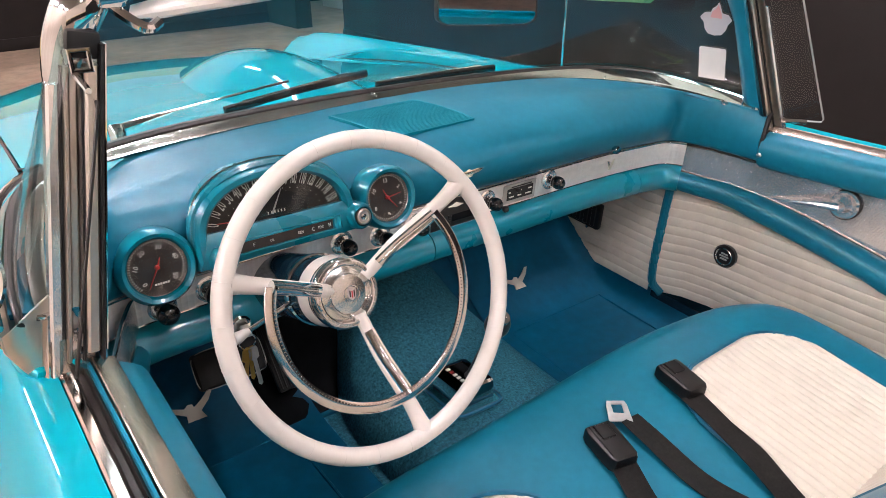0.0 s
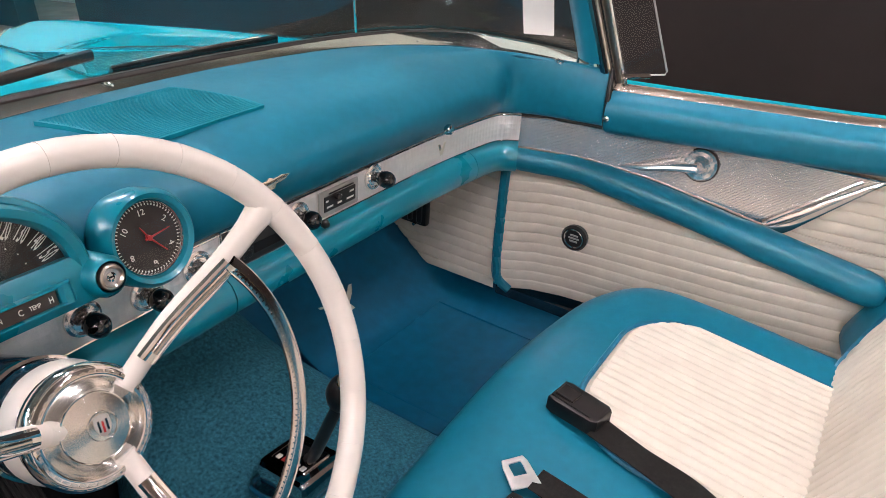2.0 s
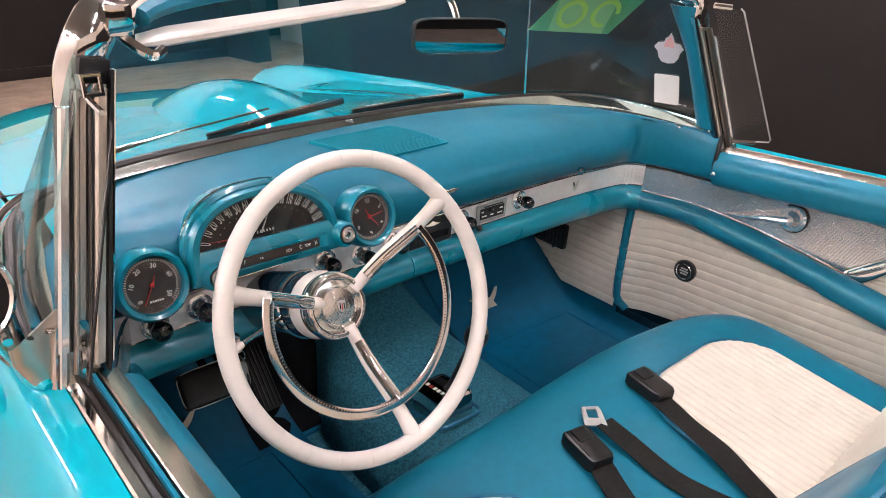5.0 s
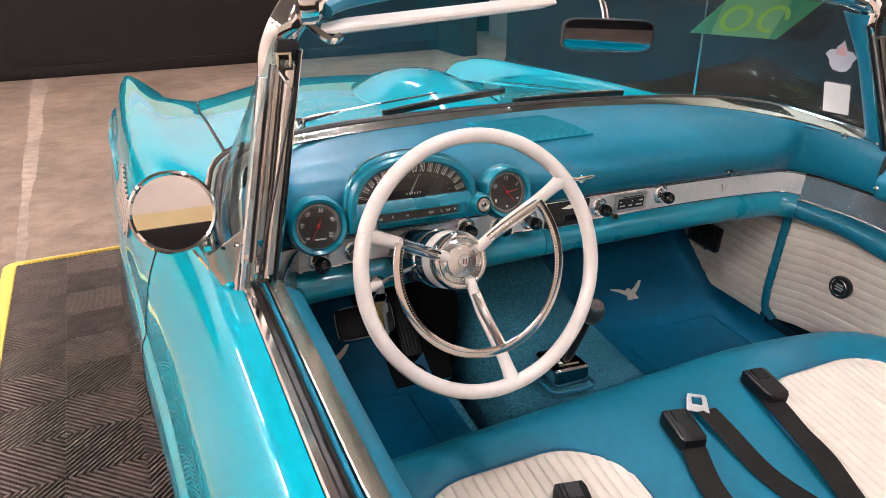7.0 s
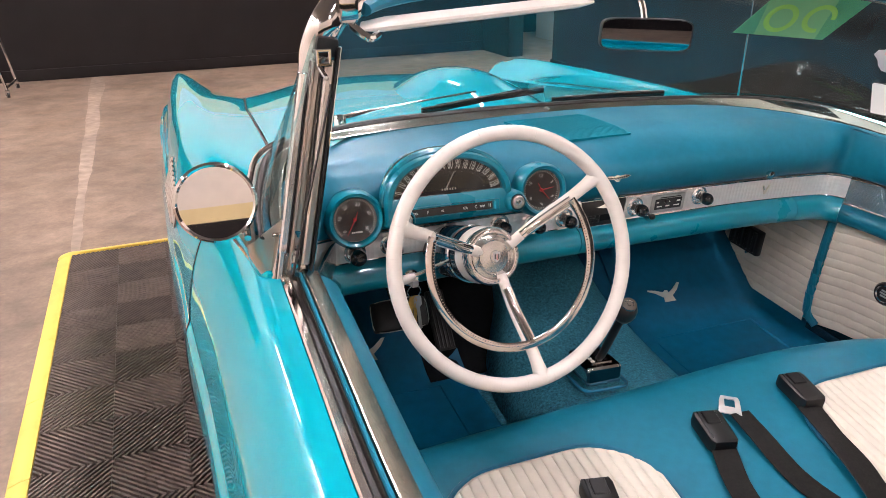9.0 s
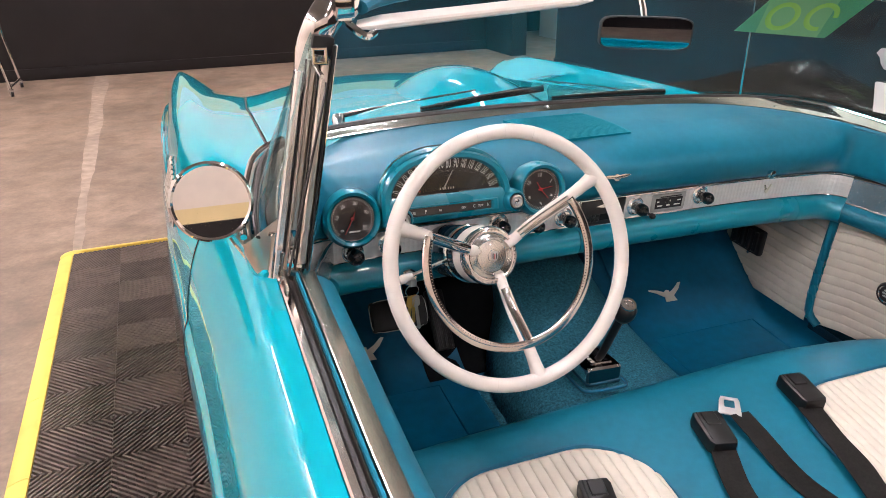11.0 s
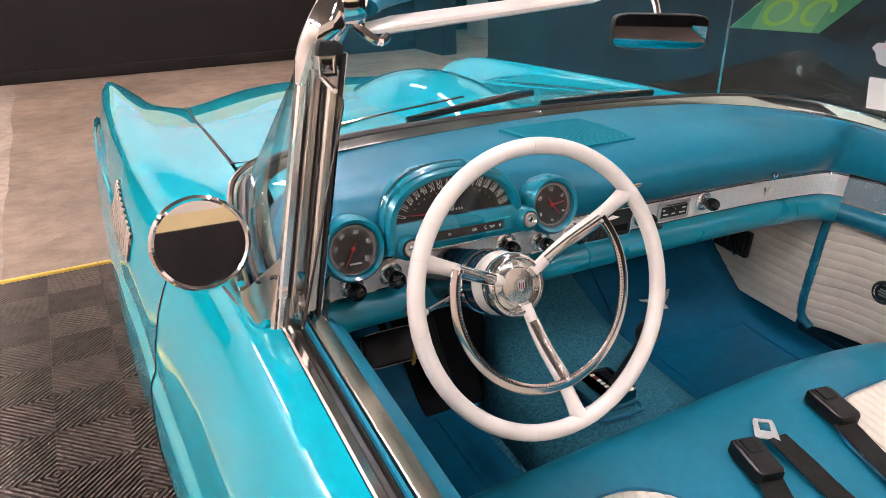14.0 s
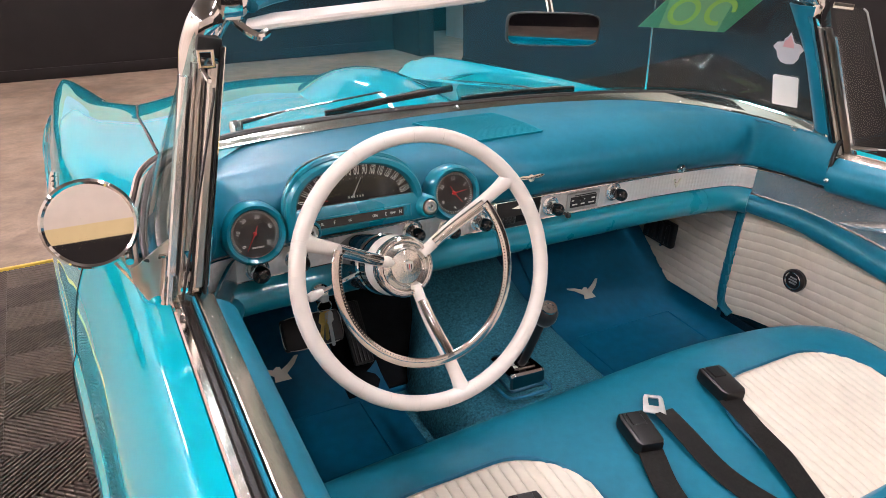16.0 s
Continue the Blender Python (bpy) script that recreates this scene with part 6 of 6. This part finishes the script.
def glass_frame(x, y, z):
    """A pose on the inner face of the glass nearest to a place, local y up the glass."""
    best = min((((on_glass(i, k / 60) - V((x, y, z))).length, i, k / 60) for i in range(30, NB - 1) for k in range(2, 59)))
    _, i, k = best
    p = on_glass(i, k)
    up = (on_glass(i, k + 0.02) - p).normalized()
    along = (on_glass(i + 1, k) - on_glass(i - 1, k)).normalized()
    n = along.cross(up).normalized()
    if n.y > 0 and n.x > -0.2:
        n = -n
    if n.dot(V((-0.6, -0.9, 1.5)) - p) < 0:
        n = -n
    x_ax = up.cross(n).normalized()
    m = Matrix((x_ax, up, n)).transposed().to_4x4()
    return Matrix.Translation(p + n * 0.003) @ m


cm = glass_frame(0.697, -0.02, 1.142) @ pose(0, 0, 0, 0, 0, 12)
part("inspection_card", slab([(-0.030, -0.038), (0.030, -0.038), (0.030, 0.036), (0.027, 0.039), (-0.027, 0.039), (-0.030, 0.036)], cm, 0.001), PAPER, car, "blank white card stuck to the windshield")
sm = glass_frame(0.666, -0.045, 1.238) @ pose(0, 0, 0, 0, 0, 10)
part("windshield_sticker", slab([(0.0, -0.036), (0.015, -0.033), (0.024, -0.02), (0.026, -0.008), (0.034, 0.004), (0.025, 0.016), (0.012, 0.018), (0.006, 0.034), (0.002, 0.042), (-0.003, 0.032), (-0.010, 0.026), (-0.012, 0.018), (-0.026, 0.015), (-0.034, 0.003), (-0.025, -0.008), (-0.022, -0.022), (-0.014, -0.033)], sm, 0.0008), PALE, car, "pale crest-shaped sticker on the windshield")
part("windshield_sticker_flame", slab([(-0.012, 0.006), (0.012, 0.006), (0.011, 0.016), (0.006, 0.027), (0.002, 0.036), (-0.003, 0.026), (-0.009, 0.020)], sm @ Matrix.Translation((0, 0, 0.001)), 0.0006), PINK, car, "faded pink part of the crest sticker")
bmx = glass_frame(0.46, 0.06, 1.31)
banner = part("windshield_banner", slab([(-0.120, -0.055), (0.090, -0.072), (0.150, 0.05), (-0.06, 0.065)], bmx, 0.0008), GREENFILM, car, "green translucent banner stuck to the windshield")
for cx in (-0.03, 0.055):
    part("banner_ring", tube([bmx @ V((cx + 0.03 * math.cos(a), -0.01 + 0.034 * math.sin(a), 0.002)) for a in [2 * math.pi * k / 28 for k in range(28 if cx < 0 else 23)]], 0.006, 6, closed=cx < 0, flat=0.2, up=tuple(bmx.to_3x3() @ V((0, 0, 1)))), mat("lime_print_%d" % (cx > 0), (0.45, 0.75, 0.15), 0.4), banner, "lime green rounded figure")

# ---- vent windows ----
for side in (-1, 1):
    if side > 0:
        q = [V(p) for p in ((0.728, -0.205, 1.055), (0.782, -0.272, 1.06), (0.628, -0.208, 1.352), (0.585, -0.165, 1.355))]
    else:
        q = [V(p) for p in ((-0.694, -0.190, 1.045), (-0.716, -0.268, 1.038), (-0.640, -0.215, 1.29), (-0.640, -0.145, 1.30))]
    pane = part("vent_window", grid([[q[0].lerp(q[1], u).lerp(q[3].lerp(q[2], u), k / 6) for u in (0, 0.5, 1)] for k in range(7)]), CLEAR, car, "swung-open clear vent window")
    pane.visible_shadow = False
    part("vent_rail", tube([q[0] + V((0, 0, -0.002)), q[0].lerp(q[1], 0.6) + V((0, 0, -0.002))], 0.005, 8), CHROME, pane, "chrome lower vent rail")
    part("vent_rail", tube([q[3], q[3].lerp(q[2], 0.6)], 0.006 if side > 0 else 0.0035, 8), CHROME, pane, "chrome upper vent rail")
    part("pane_edge", tube([q[0].lerp(q[1], 0.5), q[1].lerp(q[0], 0.06), q[1].lerp(q[2], 0.02), q[2].lerp(q[1], 0.02), q[2].lerp(q[3], 0.08)], 0.0018, 6), SEAL if side < 0 else GREYMETAL, pane)
    if side > 0:
        continue
    part("post_pad", box((-0.018, -0.008, -0.012), (0.015, 0.008, 0.016), 0.006, 2, Matrix.Translation(post_at(side, 0.034, 1.322, -0.002)) @ pose(0, 0, 0, 0, side * -10, 0)), RUBBER, car, "black rubber pad at the post top")
    part("latch_socket", band([(0.011, 0.012), (-0.011, 0.012), (-0.011, -0.012), (0.011, -0.012)], [(0.0065, 0.0075), (-0.0065, 0.0075), (-0.0065, -0.0075), (0.0065, -0.0075)], -0.012, 0.006, facing(post_at(side, 0.027, 1.312, -0.016), (0, -1, 0.15)), 0.001), CHROME, car, "square chrome latch socket")

# fender louvre badge
for side in (-1, 1):
    bdg = new("fender_badge")
    bdg.parent = car
    tagged(bdg, "row of chrome hash bars on the front fender")
    for k in range(10):
        y, z = 0.655 - 0.022 * k, 0.912 - 0.0045 * k
        hi = fender_row(y, side)[14:]
        ln = 0.075 if k < 8 else 0.06
        pts = []
        for d in (0.0, 0.012, ln * 0.5, ln):
            j = min(range(len(hi) - 1), key=lambda i: abs((hi[i].z + hi[i + 1].z) / 2 - (z - d)))
            t = min(1.0, max(0.0, (hi[j].z - z + d) / max(1e-4, hi[j].z - hi[j + 1].z)))
            pts.append(hi[j].lerp(hi[j + 1], t) + V((side * 0.004, -0.12 * d, 0)))
        part("hash_bar", tube(pts, [0.005, 0.0075, 0.0065, 0.0045], 8, flat=0.8), CHROME, bdg)

for side in (-1, 1):
    part("wheel_house", box((min(side * 0.52, side * 0.80), -1.42, 0.47), (max(side * 0.52, side * 0.80), -0.92, 0.74), 0.03, 3), VINYL, car, "teal covered wheel house behind the seat")
# wheels on the floor
for side in (-1, 1):
    for y in (1.48, -1.11):
        wh = part("wheel", lathe([(0.20, -0.08), (0.30, -0.085), (0.335, -0.06), (0.34, 0.0), (0.335, 0.06), (0.30, 0.085), (0.20, 0.08)], facing(CAR_FRAME.inverted() @ V((side * 0.70, y, 0.34)), (side, 0, 0)), 40), RUBBER, car, "black tyre with a chrome cover")
        part("wheel_cover", lathe([(0.21, 0.07), (0.19, 0.085), (0.10, 0.095), (0.03, 0.11), (0, 0.112)], facing(CAR_FRAME.inverted() @ V((side * 0.70, y, 0.34)), (side, 0, 0)), 32), CHROME, wh)
part("underbody", box((-0.80, -2.1, 0.20), (0.80, 2.0, 0.27), 0.02, 2, CAR_FRAME.inverted()), DARK, car)
for ob in [car, keys] + mats:
    ob.matrix_world = CAR_FRAME @ Matrix.Translation(ob.location)

# ---- power outlet and rack ----
om = SIDE @ pose(0, -8.295, -0.195, 0, 0, 0)
o = om @ V((0, 0, 0.70))
outlet = thing("power_outlet", o, "grey metal outlet box with conduit on the black wall", "outlet")
part("outlet_box", box((-0.045, -0.058, 0.635), (-0.001, 0.058, 0.765), 0.006, 2, om), GREYMETAL, outlet)
part("face_plate", box((-0.052, -0.052, 0.642), (-0.045, 0.052, 0.758), 0.003, 1, om), GREYMETAL, outlet)
for dy in (-0.024, 0.024):
    for dz in (0.675, 0.725):
        part("socket", lathe([(0.016, 0), (0.016, 0.002), (0.013, 0.003), (0, 0.003)], om @ facing((-0.052, dy, dz), (-1, 0, 0)), 16), PALE, outlet)
        for e in (-0.005, 0.005):
            part("socket_slot", box((-0.0562, dy + e - 0.001, dz - 0.003), (-0.0545, dy + e + 0.001, dz + 0.005), 0, 1, om), DARK, outlet)
part("conduit", tube([om @ V((-0.02, 0, 0.765)), om @ V((-0.02, 0, CEILING))], 0.011, 10), GREYMETAL, outlet)
for z in (1.05, 2.0, 3.0):
    part("conduit_strap", box((-0.034, -0.028, z), (-0.001, 0.028, z + 0.02), 0.003, 1, om), GREYMETAL, outlet)
rack = thing("rolling_rack", (-2.18, 6.8, 0), "chrome rolling rack standing by the black wall", "rack")
for x, y in ((-2.149, 7.10), (-2.163, 6.577)):
    part("caster", lathe([(0, -0.012), (0.03, -0.012), (0.03, 0.012), (0, 0.012)], pose(x, y, 0.03, 0, 90, 20), 16), BLACK, rack)
    part("caster_fork", box((x - 0.02, y - 0.02, 0.03), (x + 0.02, y + 0.02, 0.075), 0.005, 1), CHROME, rack)
    part("upright", tube([(x, y, 0.07), (x - 0.06, y, 0.5), (x - 0.10, y, 1.6)], 0.014, 10), CHROME, rack)
part("base_bar", tube([(-2.149, 7.10, 0.09), (-2.163, 6.577, 0.09)], 0.012, 8), CHROME, rack)

# ---- floor tiles ----
MM = pose(-1.312, 2.1425, 0, 0, 0, 0.36)
mat_base = setting("tile_mat", box((-0.004, -4.4, 0.001), (2.404, 0.03, 0.006), 0, 1, MM), mat("tile_base", (0.012, 0.011, 0.010), 0.7, grain=(25, 0.2)), "interlocking dark plastic floor tiles under the car", "floor tiles")


def clip_rib(c, w, flip, start, s=0.2):
    """A piece of a diagonal rib c across a square of side s, as a polygon; start: where along the rib the piece begins."""
    def cut(poly, f):
        out = []
        for a, b in zip(poly, poly[1:] + poly[:1]):
            fa, fb = f(a), f(b)
            if fa >= 0:
                out.append(a)
            if fa * fb < 0:
                t = fa / (fa - fb)
                out.append((a[0] + (b[0] - a[0]) * t, a[1] + (b[1] - a[1]) * t))
        return out
    g = 0.0005
    poly = [(g, g), (s - g, g), (s - g, s - g), (g, s - g)]
    k = (lambda p: p[0] + p[1]) if flip else (lambda p: p[0] + s - p[1])
    poly = cut(poly, lambda p: k(p) - (c - w))
    poly = cut(poly, lambda p: (c + w) - k(p)) if poly else poly
    along = (lambda p: p[0] - p[1]) if flip else (lambda p: p[0] + p[1] - s)
    poly = cut(poly, lambda p: along(p) - start - 0.0014) if poly else poly
    return cut(poly, lambda p: start + 0.0486 - along(p)) if poly else poly


bm = bmesh.new()
for qx in (0, 1):
    for qy in (0, 1):
        n = 20
        for k, seg in [(k, s) for k in range(n) for s in range(9)]:
            poly = clip_rib(0.4 * (k + 0.5) / n, 0.0049, (qx + qy) % 2 == 0, -0.2 + 0.05 * (seg - 0.5 * (k % 2)))
            if len(poly) < 3:
                continue
            up = [bm.verts.new((x + 0.2 * qx, y + 0.2 * qy - 0.4, 0.020)) for x, y in poly]
            dn = [bm.verts.new((x + 0.2 * qx, y + 0.2 * qy - 0.4, 0.006)) for x, y in poly]
            bm.faces.new(up)
            for j in range(len(up)):
                i2 = (j + 1) % len(up)
                bm.faces.new((up[j], dn[j], dn[i2], up[i2]))
bmesh.ops.recalc_face_normals(bm, faces=bm.faces)
tile_mesh = bpy.data.meshes.new("tile")
bm.to_mesh(tile_mesh)
bm.free()
tile_mesh.materials.append(TILE)
for i in range(6):
    for j in range(11):
        t = new("tile", tile_mesh)
        t.parent = mat_base
        t.matrix_local = MM @ Matrix.Translation((0.4 * i, -0.4 * j, 0))


def edging(a, b, w):
    """A sloped edge strip from a to b, falling outwards over the vector w."""
    a, b, w = V(a), V(b), V(w)
    bm = bmesh.new()
    prof = [(0.0, 0.0), (0.0, 0.017), (0.12, 0.0185), (0.45, 0.015), (0.9, 0.005), (1.0, 0.0)]
    r = [[bm.verts.new(MM @ (p + w * u + V((0, 0, z)))) for u, z in prof] for p in (a, b)]
    for k in range(len(prof) - 1):
        bm.faces.new((r[0][k], r[0][k + 1], r[1][k + 1], r[1][k]))
    bm.faces.new(r[0])
    bm.faces.new(r[1])
    return bm


for j in range(11):
    part("edge_strip", edging((-0.004, -0.4 * j - 0.001, 0), (-0.004, -0.4 * j - 0.399, 0), (-0.058, 0, 0)), YELLOW, mat_base, "yellow plastic edge ramp")
    part("edge_strip", edging((2.404, -0.4 * j - 0.001, 0), (2.404, -0.4 * j - 0.399, 0), (0.058, 0, 0)), YELLOW, mat_base, "yellow plastic edge ramp")
for i in range(6):
    part("edge_strip", edging((0.4 * i + 0.001, 0.030, 0), (0.4 * i + 0.399, 0.030, 0), (0, 0.058, 0)), YELLOW, mat_base, "yellow plastic edge ramp")
part("edge_corner", lathe([(0.0, 0.0175), (0.012, 0.0185), (0.03, 0.015), (0.055, 0.005), (0.06, 0.0)], MM @ Matrix.Translation((-0.003, 0.029, 0)), 24), YELLOW, mat_base, "rounded yellow edge corner")
